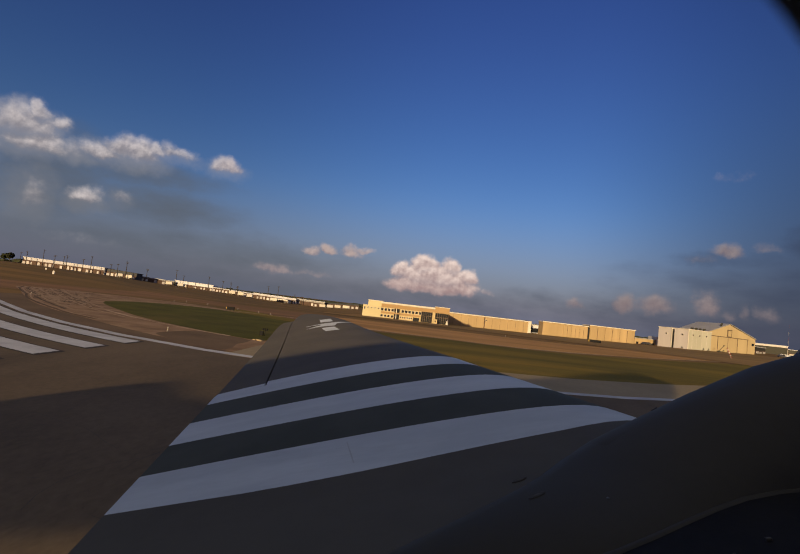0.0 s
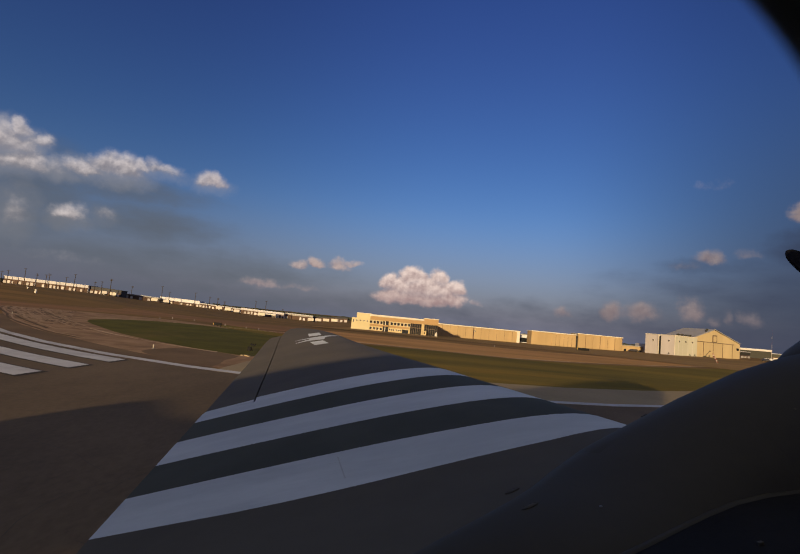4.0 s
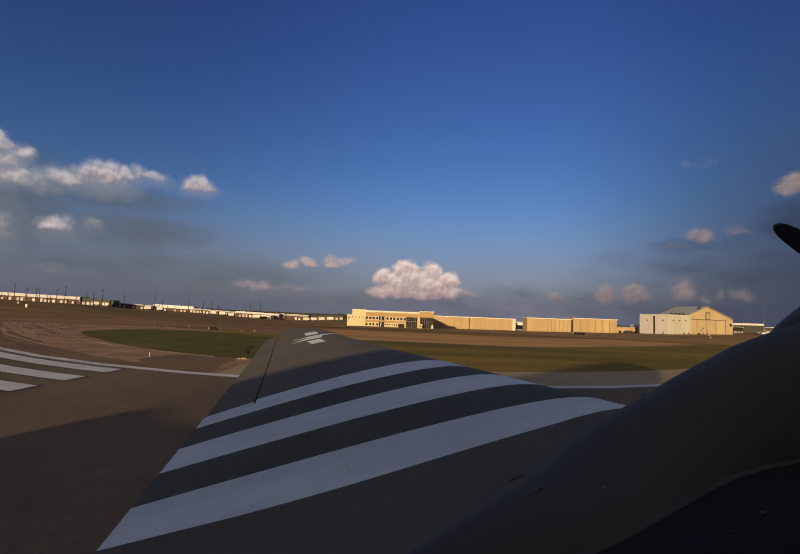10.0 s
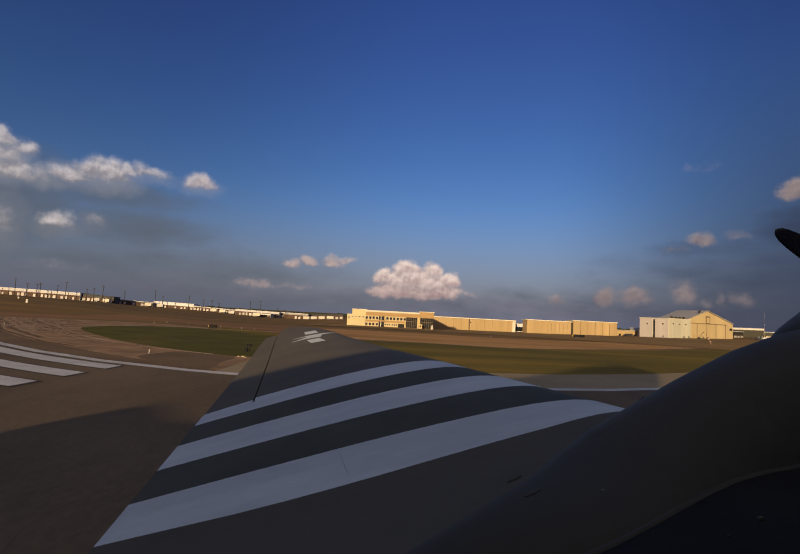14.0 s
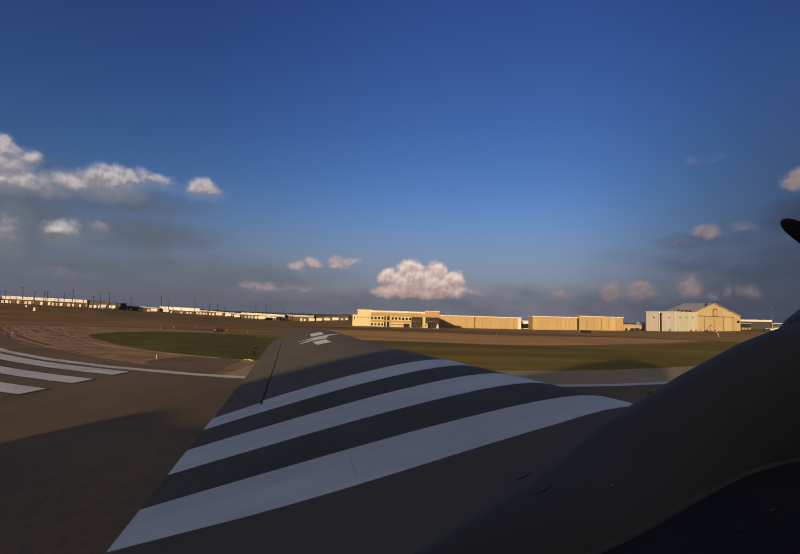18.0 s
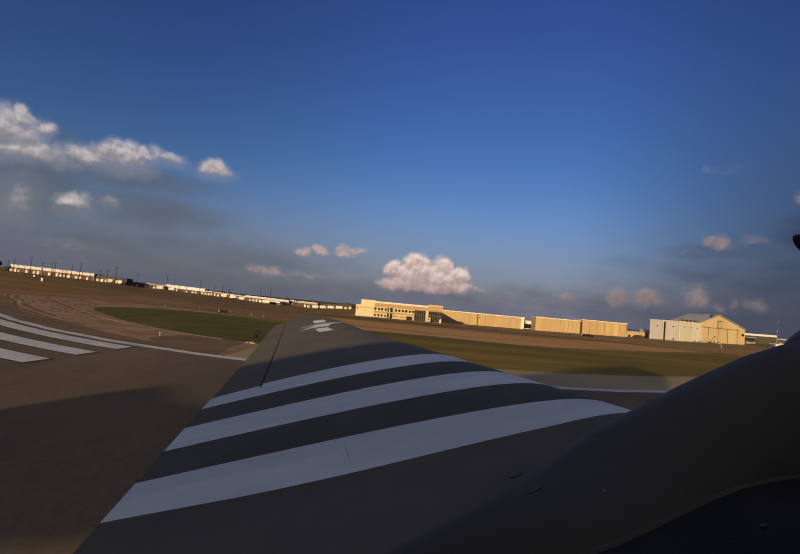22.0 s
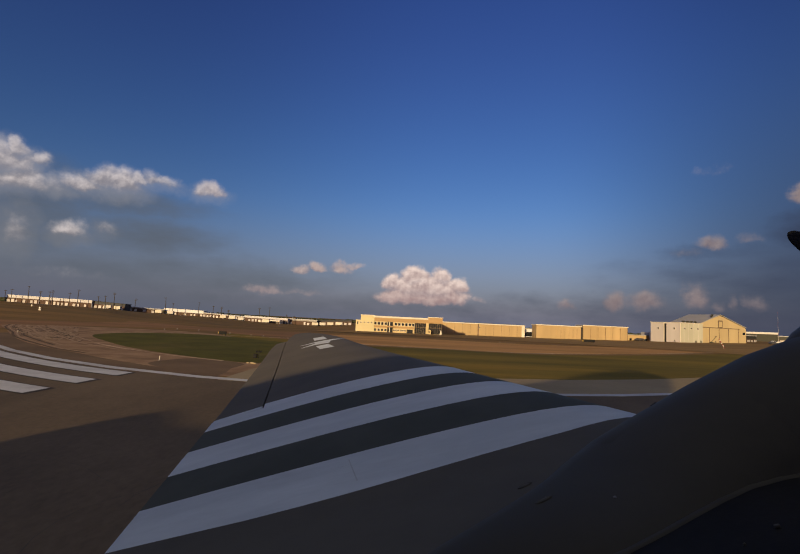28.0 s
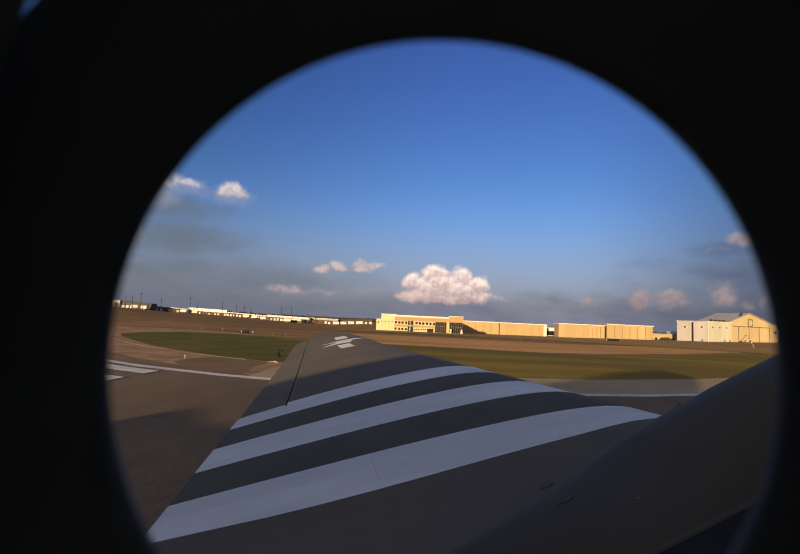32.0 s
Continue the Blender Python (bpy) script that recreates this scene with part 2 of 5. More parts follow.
build_world()
sun = new("sun", bpy.data.lights.new("sun", "SUN"))
sun.data.energy, sun.data.angle, sun.data.color = 5.0, radians(0.9), (1.0, 0.73, 0.39)
sun.matrix_world = look((0, 0, 0), (math.sin(radians(SUN_GO)) * math.cos(radians(SUN_EL)), math.cos(radians(SUN_GO)) * math.cos(radians(SUN_EL)), -math.sin(radians(SUN_EL))))


# ---------------------------------------------------------------- materials
def surface(name, a, b, scale=1.0, rough=0.8, metal=0.0, grain=0.25, bump=0.15, fine=12.0, stretch=(1, 1, 1), c=None, vary=0.0, spec=0.5):
    """A material of two base colours mixed at two scales, with a third for stains and a little relief."""
    m = bpy.data.materials.new(name)
    m.use_nodes = True
    n = Nodes(m.node_tree)
    tc = n.add("ShaderNodeTexCoord")
    vec = n.stretch(tc.outputs["Object"], *stretch)
    big = n.noise(vec, scale, 5, 0.6)
    small = n.noise(vec, scale * fine, 6, 0.65)
    col = n.mix(n.smooth(big, 0.32, 0.68), a, b)
    if c:
        col = n.mix(n.math("MULTIPLY", n.smooth(n.noise(vec, scale * 0.37, 6, 0.65, 0.6), 0.52, 0.72), 0.8), col, c)
    shade = n.math("ADD", 1.0 - grain / 2, n.math("MULTIPLY", small, grain))
    if vary:
        info = n.add("ShaderNodeObjectInfo")
        shade = n.math("MULTIPLY", shade, n.math("ADD", 1 - vary / 2, n.math("MULTIPLY", info.outputs["Random"], vary)))
    cs = n.add("ShaderNodeVectorMath", op="SCALE")
    n.put(cs.inputs[0], col), n.put(cs.inputs["Scale"], shade)
    p = n.add("ShaderNodeBsdfPrincipled")
    n.put(p.inputs["Base Color"], cs.outputs[0])
    p.inputs["Metallic"].default_value = metal
    p.inputs["Specular IOR Level"].default_value = spec
    n.put(p.inputs["Roughness"], n.math("ADD", rough - 0.08, n.math("MULTIPLY", small, 0.16), clamp=True))
    if bump:
        bp = n.add("ShaderNodeBump")
        bp.inputs["Strength"].default_value, bp.inputs["Distance"].default_value = bump, 0.02
        n.put(bp.inputs["Height"], small)
        n.put(p.inputs["Normal"], bp.outputs[0])
    o = n.add("ShaderNodeOutputMaterial")
    n.put(o.inputs[0], p.outputs[0])
    return m


def glass(name, tint, rough=0.03):
    m = bpy.data.materials.new(name)
    m.use_nodes = True
    n = Nodes(m.node_tree)
    p = n.add("ShaderNodeBsdfPrincipled")
    p.inputs["Base Color"].default_value = (*tint, 1)
    p.inputs["Roughness"].default_value = rough
    p.inputs["Transmission Weight"].default_value = 1.0
    p.inputs["IOR"].default_value = 1.05
    o = n.add("ShaderNodeOutputMaterial")
    n.put(o.inputs[0], p.outputs[0])
    return m


OLIVE = surface("olive_drab_paint", (0.090, 0.078, 0.058), (0.110, 0.095, 0.070), 1.3, 0.7, grain=0.22, bump=0.04, fine=9, stretch=(0.8, 1.0, 1), c=(0.086, 0.075, 0.056), spec=0.25)
WHITE_STRIPE = surface("white_stripe_paint", (0.54, 0.58, 0.60), (0.655, 0.695, 0.71), 1.5, 0.6, grain=0.16, bump=0.04, fine=9, stretch=(0.5, 1.6, 1), c=(0.47, 0.50, 0.51))
BLACK_STRIPE = surface("black_stripe_paint", (0.070, 0.074, 0.060), (0.086, 0.090, 0.074), 1.1, 0.75, grain=0.2, bump=0.03, spec=0.15)
WALKWAY = surface("walkway_paint", (0.012, 0.011, 0.011), (0.018, 0.016, 0.015), 2.0, 0.7, grain=0.3, bump=0.1, spec=0.12)
# olive darkened overall, the shade beside the fuselage put into the colour
NAC_SHADED = surface("sooty_olive_paint", (0.057, 0.050, 0.038), (0.068, 0.060, 0.046), 0.7, 0.66, grain=0.35, bump=0.03, c=(0.050, 0.045, 0.037), spec=0.20)
SKIN_LINE = surface("skin_joint", (0.070, 0.060, 0.045), (0.080, 0.069, 0.052), 3.0, 0.8)
PALE_LINE = surface("worn_joint", (0.47, 0.49, 0.50), (0.53, 0.55, 0.56), 3.0, 0.8)
GAP_SHADE = surface("dark_gap", (0.012, 0.012, 0.012), (0.018, 0.018, 0.017), 3.0, 0.8)
CABIN_LINING = surface("cabin_lining", (0.20, 0.21, 0.19), (0.26, 0.27, 0.24), 2.0, 0.9)
BOUNCE_PAINT = surface("pale_cabin_paint", (0.30, 0.38, 0.42), (0.36, 0.45, 0.50), 1.5, 0.8)
RUBBER = surface("black_rubber", (0.070, 0.078, 0.100), (0.090, 0.100, 0.124), 12.0, 0.75, grain=0.3, bump=0.1)
BLADE_BLACK = surface("matt_black_paint", (0.014, 0.014, 0.015), (0.022, 0.022, 0.023), 3.0, 0.8, spec=0.1)
COWL_METAL = surface("painted_cowl", (0.060, 0.052, 0.042), (0.075, 0.066, 0.052), 1.0, 0.65, grain=0.15, bump=0.02)
STEEL = surface("grey_steel", (0.20, 0.20, 0.20), (0.28, 0.28, 0.28), 3.0, 0.5, metal=0.6)
TYRE = surface("tyre_rubber", (0.018, 0.018, 0.018), (0.028, 0.028, 0.027), 5.0, 0.85)
PANE = glass("acrylic_pane", (0.95, 0.97, 0.98))

ASPHALT = surface("worn_asphalt", (0.130, 0.096, 0.062), (0.186, 0.136, 0.086), 0.16, 0.9, grain=0.7, bump=0.3, fine=55, stretch=(1.0, 0.45, 1), c=(0.100, 0.078, 0.055), spec=0.12)
TAXI_ASPHALT = surface("tan_taxiway_paving", (0.42, 0.225, 0.070), (0.60, 0.325, 0.110), 0.06, 0.9, grain=0.4, bump=0.2, fine=25, stretch=(0.35, 1.8, 1), c=(0.24, 0.130, 0.058), spec=0.12)
OLD_TAXI = surface("old_taxiway_asphalt", (0.24, 0.130, 0.056), (0.33, 0.175, 0.075), 0.06, 0.9, grain=0.4, bump=0.2, fine=25, stretch=(0.35, 1.8, 1), c=(0.13, 0.085, 0.030), spec=0.12)
SHOULDER = surface("pale_shoulder_asphalt", (0.34, 0.265, 0.155), (0.41, 0.32, 0.19), 0.10, 0.9, grain=0.4, bump=0.25, fine=30, c=(0.29, 0.20, 0.125), spec=0.12)
CONCRETE = surface("tan_concrete", (0.255, 0.155, 0.082), (0.43, 0.270, 0.150), 0.33, 0.9, grain=0.4, bump=0.25, fine=30, c=(0.19, 0.120, 0.066), spec=0.12)
GRASS = surface("mown_grass", (0.114, 0.093, 0.014), (0.255, 0.178, 0.024), 0.11, 0.95, grain=0.6, bump=0.5, fine=60, stretch=(0.14, 0.8, 1), c=(0.62, 0.33, 0.045), spec=0.12)
LUSH = surface("green_grass", (0.085, 0.080, 0.011), (0.128, 0.112, 0.016), 0.2, 0.95, grain=0.6, bump=0.5, fine=40, c=(0.17, 0.125, 0.032), spec=0.12)
FIELD = surface("dry_grass_field", (0.185, 0.112, 0.038), (0.295, 0.170, 0.055), 0.045, 0.95, grain=0.5, bump=0.4, fine=60, stretch=(0.3, 1.5, 1), c=(0.130, 0.102, 0.048), spec=0.12)
INFIELD = surface("dry_infield_grass", (0.290, 0.178, 0.062), (0.400, 0.240, 0.084), 0.05, 0.95, grain=0.5, bump=0.3, fine=50, stretch=(0.25, 1.6, 1), c=(0.230, 0.160, 0.050), spec=0.12)
LINE_PAINT = surface("white_line_paint", (0.52, 0.51, 0.50), (0.66, 0.65, 0.63), 0.6, 0.8, grain=0.35, bump=0.1, fine=15, c=(0.42, 0.40, 0.38))
CRACK = surface("crack_filler", (0.098, 0.074, 0.050), (0.112, 0.084, 0.056), 0.8, 0.9)
SKID = surface("tyre_marks", (0.060, 0.050, 0.042), (0.085, 0.068, 0.056), 0.4, 0.9, grain=0.5, spec=0.12)
CREAM = surface("cream_stucco", (0.50, 0.39, 0.205), (0.56, 0.44, 0.24), 0.08, 0.85, grain=0.12, bump=0.1, fine=30)
PALE_STUCCO = surface("pale_stucco", (0.53, 0.46, 0.27), (0.59, 0.51, 0.31), 0.08, 0.85, grain=0.12, bump=0.1, fine=30)
TAN_WALL = surface("tan_metal_siding", (0.375, 0.268, 0.133), (0.455, 0.325, 0.165), 0.06, 0.7, grain=0.12, bump=0.05, stretch=(3, 1, 0.3), vary=0.16)
TAN_BAND = surface("tan_stucco_band", (0.36, 0.235, 0.11), (0.42, 0.275, 0.13), 0.08, 0.85, grain=0.12)
WHITE_WALL = surface("white_metal_siding", (0.44, 0.435, 0.36), (0.50, 0.49, 0.405), 0.07, 0.65, grain=0.1, bump=0.05, stretch=(3, 1, 0.3))
GABLE_WALL = surface("cream_metal_siding", (0.44, 0.345, 0.195), (0.50, 0.395, 0.225), 0.06, 0.7, grain=0.12, bump=0.05, stretch=(3, 1, 0.3), vary=0.12)
TRACK_PALE = surface("pale_track_dust", (0.40, 0.265, 0.155), (0.50, 0.335, 0.20), 0.6, 0.95, grain=0.5, spec=0.12)
TRACK_DARK = surface("dark_track_rubber", (0.115, 0.076, 0.046), (0.165, 0.108, 0.064), 0.6, 0.95, grain=0.5, spec=0.12)
BLAST = surface("dirty_edge_asphalt", (0.165, 0.110, 0.064), (0.225, 0.148, 0.085), 0.2, 0.95, grain=0.5, bump=0.25, fine=30, c=(0.12, 0.083, 0.050), spec=0.12)
DUST = surface("pale_dust_marks", (0.55, 0.39, 0.24), (0.64, 0.46, 0.29), 0.5, 0.95, grain=0.5, spec=0.12)
# on the hangar block's side, paler than its front to offset weaker sun
SIDE_WALL = surface("white_side_siding", (0.56, 0.52, 0.50), (0.62, 0.58, 0.56), 0.07, 0.65, grain=0.1, stretch=(3, 1, 0.3))
GREY_WALL = surface("grey_metal_siding", (0.50, 0.47, 0.44), (0.56, 0.53, 0.50), 0.07, 0.65, grain=0.1, stretch=(3, 1, 0.3))
DOCK_BROWN = surface("brown_dock_wall", (0.075, 0.046, 0.034), (0.115, 0.070, 0.050), 0.2, 0.9, grain=0.3)
SLATE_PAINT = surface("slate_wall_paint", (0.050, 0.052, 0.058), (0.070, 0.072, 0.080), 0.2, 0.8, grain=0.3)
WHITE_ROOF = surface("white_warehouse_paint", (0.64, 0.64, 0.68), (0.70, 0.70, 0.74), 0.1, 0.7, grain=0.1)
DOCK_DOOR = surface("dock_door_paint", (0.50, 0.47, 0.46), (0.58, 0.55, 0.54), 0.2, 0.8, grain=0.2, vary=0.5)
PALE_ROOF = surface("pale_warehouse_paint", (0.50, 0.50, 0.53), (0.58, 0.57, 0.60), 0.06, 0.8, grain=0.15, stretch=(3, 1, 0.3))
ROOF = surface("grey_metal_roof", (0.30, 0.29, 0.28), (0.36, 0.35, 0.34), 0.1, 0.55, grain=0.15, stretch=(3, 0.3, 1))
DARK_GLASS = surface("dark_window_glass", (0.015, 0.017, 0.020), (0.024, 0.026, 0.030), 0.4, 0.12, grain=0.1, bump=0, spec=0.8)
SEAM = surface("dark_seam", (0.13, 0.095, 0.06), (0.17, 0.12, 0.08), 1.0, 0.8)
TRIM = surface("white_trim", (0.62, 0.57, 0.48), (0.68, 0.63, 0.54), 0.3, 0.7, grain=0.1)
WOOD_POLE = surface("weathered_pole", (0.040, 0.034, 0.030), (0.060, 0.050, 0.044), 2.0, 0.9)
LEAF = surface("tree_leaves", (0.030, 0.036, 0.014), (0.050, 0.055, 0.020), 0.5, 0.9, grain=0.6, bump=0.4, fine=8)
RED_PAINT = surface("red_paint", (0.22, 0.05, 0.035), (0.28, 0.06, 0.04), 2.0, 0.6)
YELLOW_PAINT = surface("yellow_paint", (0.50, 0.33, 0.05), (0.56, 0.38, 0.07), 2.0, 0.6)
DARK_PAINT = surface("dark_green_paint", (0.030, 0.030, 0.022), (0.045, 0.044, 0.032), 2.0, 0.7)
CAR_WHITE = surface("white_car_paint", (0.70, 0.70, 0.70), (0.76, 0.76, 0.76), 1.0, 0.35, grain=0.05, bump=0)
CAR_DARK = surface("dark_car_paint", (0.05, 0.05, 0.06), (0.07, 0.07, 0.08), 1.0, 0.35, grain=0.05, bump=0)


# ---------------------------------------------------------------- building helpers
def mesh_of(name, verts, faces, mats, index=None, smooth=False):
    me = bpy.data.meshes.new(name)
    me.from_pydata([tuple(v) for v in verts], [], faces)
    for m in mats:
        me.materials.append(m)
    if index is not None:
        me.polygons.foreach_set("material_index", index)
    if smooth:
        me.polygons.foreach_set("use_smooth", [True] * len(me.polygons))
    me.update()
    return me


def finish(me):
    bm = bmesh.new()
    bm.from_mesh(me)
    bmesh.ops.recalc_face_normals(bm, faces=bm.faces)
    bm.to_mesh(me)
    bm.free()
    return me


def add(name, me, parent=None, label=""):
    ob = new(name, me)
    if parent:
        ob.parent = parent
    if label:
        ob["label"] = label
    return ob


def empty(name, m=None):
    ob = new(name)
    ob.empty_display_size = 0.3
    if m is not None:
        ob.matrix_basis = m
    return ob


def box_mesh(name, x0, x1, y0, y1, z0, z1, mat, bevel=0.0):
    bm = bmesh.new()
    v = [bm.verts.new((x, y, z)) for x in (x0, x1) for y in (y0, y1) for z in (z0, z1)]
    for f in ((0, 1, 3, 2), (4, 6, 7, 5), (0, 4, 5, 1), (2, 3, 7, 6), (0, 2, 6, 4), (1, 5, 7, 3)):
        bm.faces.new([v[i] for i in f])
    bmesh.ops.recalc_face_normals(bm, faces=bm.faces)
    if bevel:
        bmesh.ops.bevel(bm, geom=bm.edges[:], offset=bevel, segments=1, affect="EDGES")
    me = bpy.data.meshes.new(name)
    bm.to_mesh(me)
    bm.free()
    me.materials.append(mat)
    return me


def box(name, x0, x1, y0, y1, z0, z1, mat, parent=None, label="", bevel=0.0):
    return add(name, box_mesh(name, x0, x1, y0, y1, z0, z1, mat, bevel), parent, label)


def tube(name, profile, mat, axis="Z", seg=20, smooth=True):
    """A turned body: profile of (along, radius), closed at radius 0."""
    vs, fs = [], []
    for a, r in profile:
        for i in range(seg):
            t = 2 * math.pi * i / seg
            p = (r * math.cos(t), r * math.sin(t), a)
            vs.append(p if axis == "Z" else (a, p[0], p[1]) if axis == "X" else (p[0], a, p[1]))
    for k in range(len(profile) - 1):
        for i in range(seg):
            j = (i + 1) % seg
            fs.append((k * seg + i, k * seg + j, (k + 1) * seg + j, (k + 1) * seg + i))
    fs.append(tuple(range(seg)))
    fs.append(tuple((len(profile) - 1) * seg + i for i in range(seg)))
    return finish(mesh_of(name, vs, fs, [mat], smooth=smooth))


def step(a, b, x):
    t = max(0.0, min(1.0, (x - a) / (b - a)))
    return t * t * (3 - 2 * t)


# ---------------------------------------------------------------- the lie of the land
LIE = [(-60, 0.0), (-45, 3.5), (-39, 4.0), (-32, 2.0), (-28, -0.5), (-22, -2.2), (-17, -4.8), (-10, -6.0), (-5, -2.8), (6, -2.8), (14, -2.4), (24, -1.2), (30, -0.2), (34, 0.6), (38, 1.4), (50, 1.0), (70, 0.0)]


def ground_z(x, y):
    r = math.hypot(x, y)
    if r < 125 or y <= 0:
        return 0.0
    a = math.degrees(math.atan2(x, y))
    z = float(np.interp(a, [p[0] for p in LIE], [p[1] for p in LIE]))
    return z * step(125, 290, r) * (1 - 0.6 * step(700, 1600, r))


def build_ground():
    radii = [0, 6, 14, 24, 36, 50, 66, 84, 104, 125, 145, 165, 185, 205, 225, 245, 265, 290, 330, 380, 440, 520, 600, 700, 850, 1050, 1300, 1600, 2100, 3000, 4600]
    angs = [radians(a) for a in (list(range(-180, -64, 8)) + list(range(-64, 72, 2)) + list(range(72, 180, 8)))]
    vs, fs = [(0, 0, 0)], []
    k = len(angs)
    for r in radii[1:]:
        for a in angs:
            x, y = r * math.sin(a), r * math.cos(a)
            vs.append((x, y, ground_z(x, y)))
    for i in range(k):
        fs.append((0, 1 + (i + 1) % k, 1 + i))
    for q in range(len(radii) - 2):
        o = 1 + q * k
        for i in range(k):
            j = (i + 1) % k
            fs.append((o + i, o + j, o + k + j, o + k + i))
    tagged(add("ground", finish(mesh_of("ground", vs, fs, [FIELD], smooth=True))), "dry brown grass airfield reaching to the horizon", "ground", kind="structure")


build_ground()


def build_infield():
    """Dry mown ground falling to the hangars' foot, coloured paler to offset grazing sun."""
    vs, fs = [], []
    rows, cols = 16, 30
    for i in range(rows + 1):
        r = 128 + 172 * i / rows
        for j in range(cols + 1):
            a = radians(-10 + 48 * j / cols)
            x, y = r * math.sin(a), r * math.cos(a)
            vs.append((x, y, ground_z(x, y) + 0.09))
    for i in range(rows):
        for j in range(cols):
            o = i * (cols + 1) + j
            fs.append((o, o + 1, o + cols + 2, o + cols + 1))
    tagged(add("infield_grass", finish(mesh_of("infield_grass", vs, fs, [INFIELD], smooth=True))), "dry tan mown grass before the hangars, lightened to offset grazing sun", "grass", kind="structure")


build_infield()


def sheet(name, pts, z, mat, label, category, cuts=0):
    """A flat area with rounded outline from a few corner points, laid just above the ground."""
    vs = []
    m = len(pts)
    for i in range(m):
        p0, p1, p2, p3 = (Vector(pts[(i + d) % m]) for d in (-1, 0, 1, 2))
        for s in range(max(1, cuts)):
            t = s / max(1, cuts)
            if cuts:
                c = 0.5 * ((2 * p1) + (p2 - p0) * t + (2 * p0 - 5 * p1 + 4 * p2 - p3) * t * t + (3 * p1 - p0 - 3 * p2 + p3) * t ** 3)
            else:
                c = p1
            vs.append((c.x, c.y, z))
    bm = bmesh.new()
    f = bm.faces.new([bm.verts.new(v) for v in vs])
    bmesh.ops.triangulate(bm, faces=[f])
    for f in bm.faces:
        if f.normal.z < 0:
            f.normal_flip()
    me = bpy.data.meshes.new(name)
    bm.to_mesh(me)
    bm.free()
    me.materials.append(mat)
    return tagged(add(name, me), label, category, kind="structure")


def edge_y(x):
    """The inner edge of the runway's side line, which swings round the turning bay."""
    c = -1.0
    k = 0.0141 if x < c else 0.0145
    d = max(-32.0, min(22.0, x - c))
    return 24.6 + k * d * d + 2 * k * d * (x - c - d)


def band(name, x0, x1, o0, o1, z, mat, n=40):
    """A strip that runs along the runway's side line; o: metres in from the line."""
    vs, fs = [], []
    for i in range(n + 1):
        x = x0 + (x1 - x0) * i / n
        vs += [(x, edge_y(x) - o0, z), (x, edge_y(x) - o1, z)]
    for i in range(n):
        fs.append((2 * i, 2 * i + 1, 2 * i + 3, 2 * i + 2))
    return finish(mesh_of(name, vs, fs, [mat]))


# ---------------------------------------------------------------- pavements
GRASS_EDGE = [(-30, 84), (-10, 66), (4, 67), (18, 66), (40, 80), (76, 112), (160, 190), (300, 330), (330, 300), (120, 110), (60, 68), (30, 46), (16, 35.6), (4, 33), (-6, 33.5), (-14, 38)]
sheet("verge_grass", GRASS_EDGE, 0.012, GRASS, "olive mown grass verge beside the runway", "grass", 5)
sheet("taxiway", [(-14, 106), (8, 107), (30, 106), (56, 122), (120, 180), (210, 290), (330, 420), (330, 380), (220, 258), (76, 118), (40, 84), (16, 68), (4, 69.5), (-10, 70), (-16, 88)], 0.016, TAXI_ASPHALT, "tan paved taxiway beyond the grass", "taxiway", 3)
sheet("old_taxiway", [(-260, 250), (-160, 190), (-70, 130), (-40, 110), (-12, 107), (-10, 90), (-12, 71), (-30, 86), (-44, 96), (-58, 84), (-52, 68), (-70, 66), (-120, 90), (-220, 170)], 0.014, OLD_TAXI, "dull brown asphalt taxiway", "taxiway", 3)
sheet("turning_pad", [(-46.5, 57.5), (-52.5, 64.5), (-58.5, 71), (-63, 77.5), (-59, 82), (-48, 84), (-40, 84), (-31, 80), (-22, 67), (-10.5, 41), (2, 31), (-2, 26), (-9, 27), (-14, 29.5), (-20.2, 33.4), (-23.9, 36.2), (-27.2, 38.4), (-30.8, 41.3), (-34.9, 44.9), (-39.7, 49.9)], 0.024, CONCRETE, "tan worn concrete pad with tyre marks", "pavement", 3)
tagged(add("blast_strip", band("blast_strip", -46, -10, -7.5, 0.0, 0.019, BLAST, 30)), "dark brown asphalt strip beside the runway line", "pavement", kind="structure")
sheet("island_grass", [(-38.5, 61), (-37.5, 73), (-30, 75), (-20, 68), (-11, 61), (-5, 52), (-6, 40), (-10.0, 35.6), (-13.2, 36.0), (-21, 41), (-28, 47.5)], 0.040, LUSH, "green grass island inside the turning pad", "grass", 4)
sheet("asphalt_patch", [(-16.6, 32.6), (-16.4, 34.8), (-15.4, 36.9), (-13.0, 35.9), (-10.9, 34.3), (-10.8, 31.2), (-10.2, 27.6), (-13.2, 28.9), (-16.0, 31.2)], 0.0275, BLAST, "dark brown asphalt patch beside the grass island", "pavement", 2)
runway = tagged(add("runway", band("runway", -46, 420, 0.0, 90, 0.030, ASPHALT, 60)), "brown weathered asphalt runway with white markings", "runway", kind="structure")
tagged(add("runway_end", finish(mesh_of("runway_end", [(-46, edge_y(-46), 0.028), (-46, edge_y(-46) - 90, 0.028), (-150, -40, 0.028), (-150, 84, 0.028), (-74, 62, 0.028)], [(0, 1, 2, 3, 4)], [ASPHALT]))), "brown weathered asphalt before the threshold", "runway", kind="structure")
tagged(add("runway_shoulder", band("runway_shoulder", -9.5, 420, -7.6, 0.0, 0.036, SHOULDER, 60)), "tan paved runway shoulder", "pavement", kind="structure")
side_line = tagged(add("side_line", band("side_line", -46, 420, -0.85, -0.05, 0.044, LINE_PAINT, 80)), "white painted runway side line", "line", kind="structure")
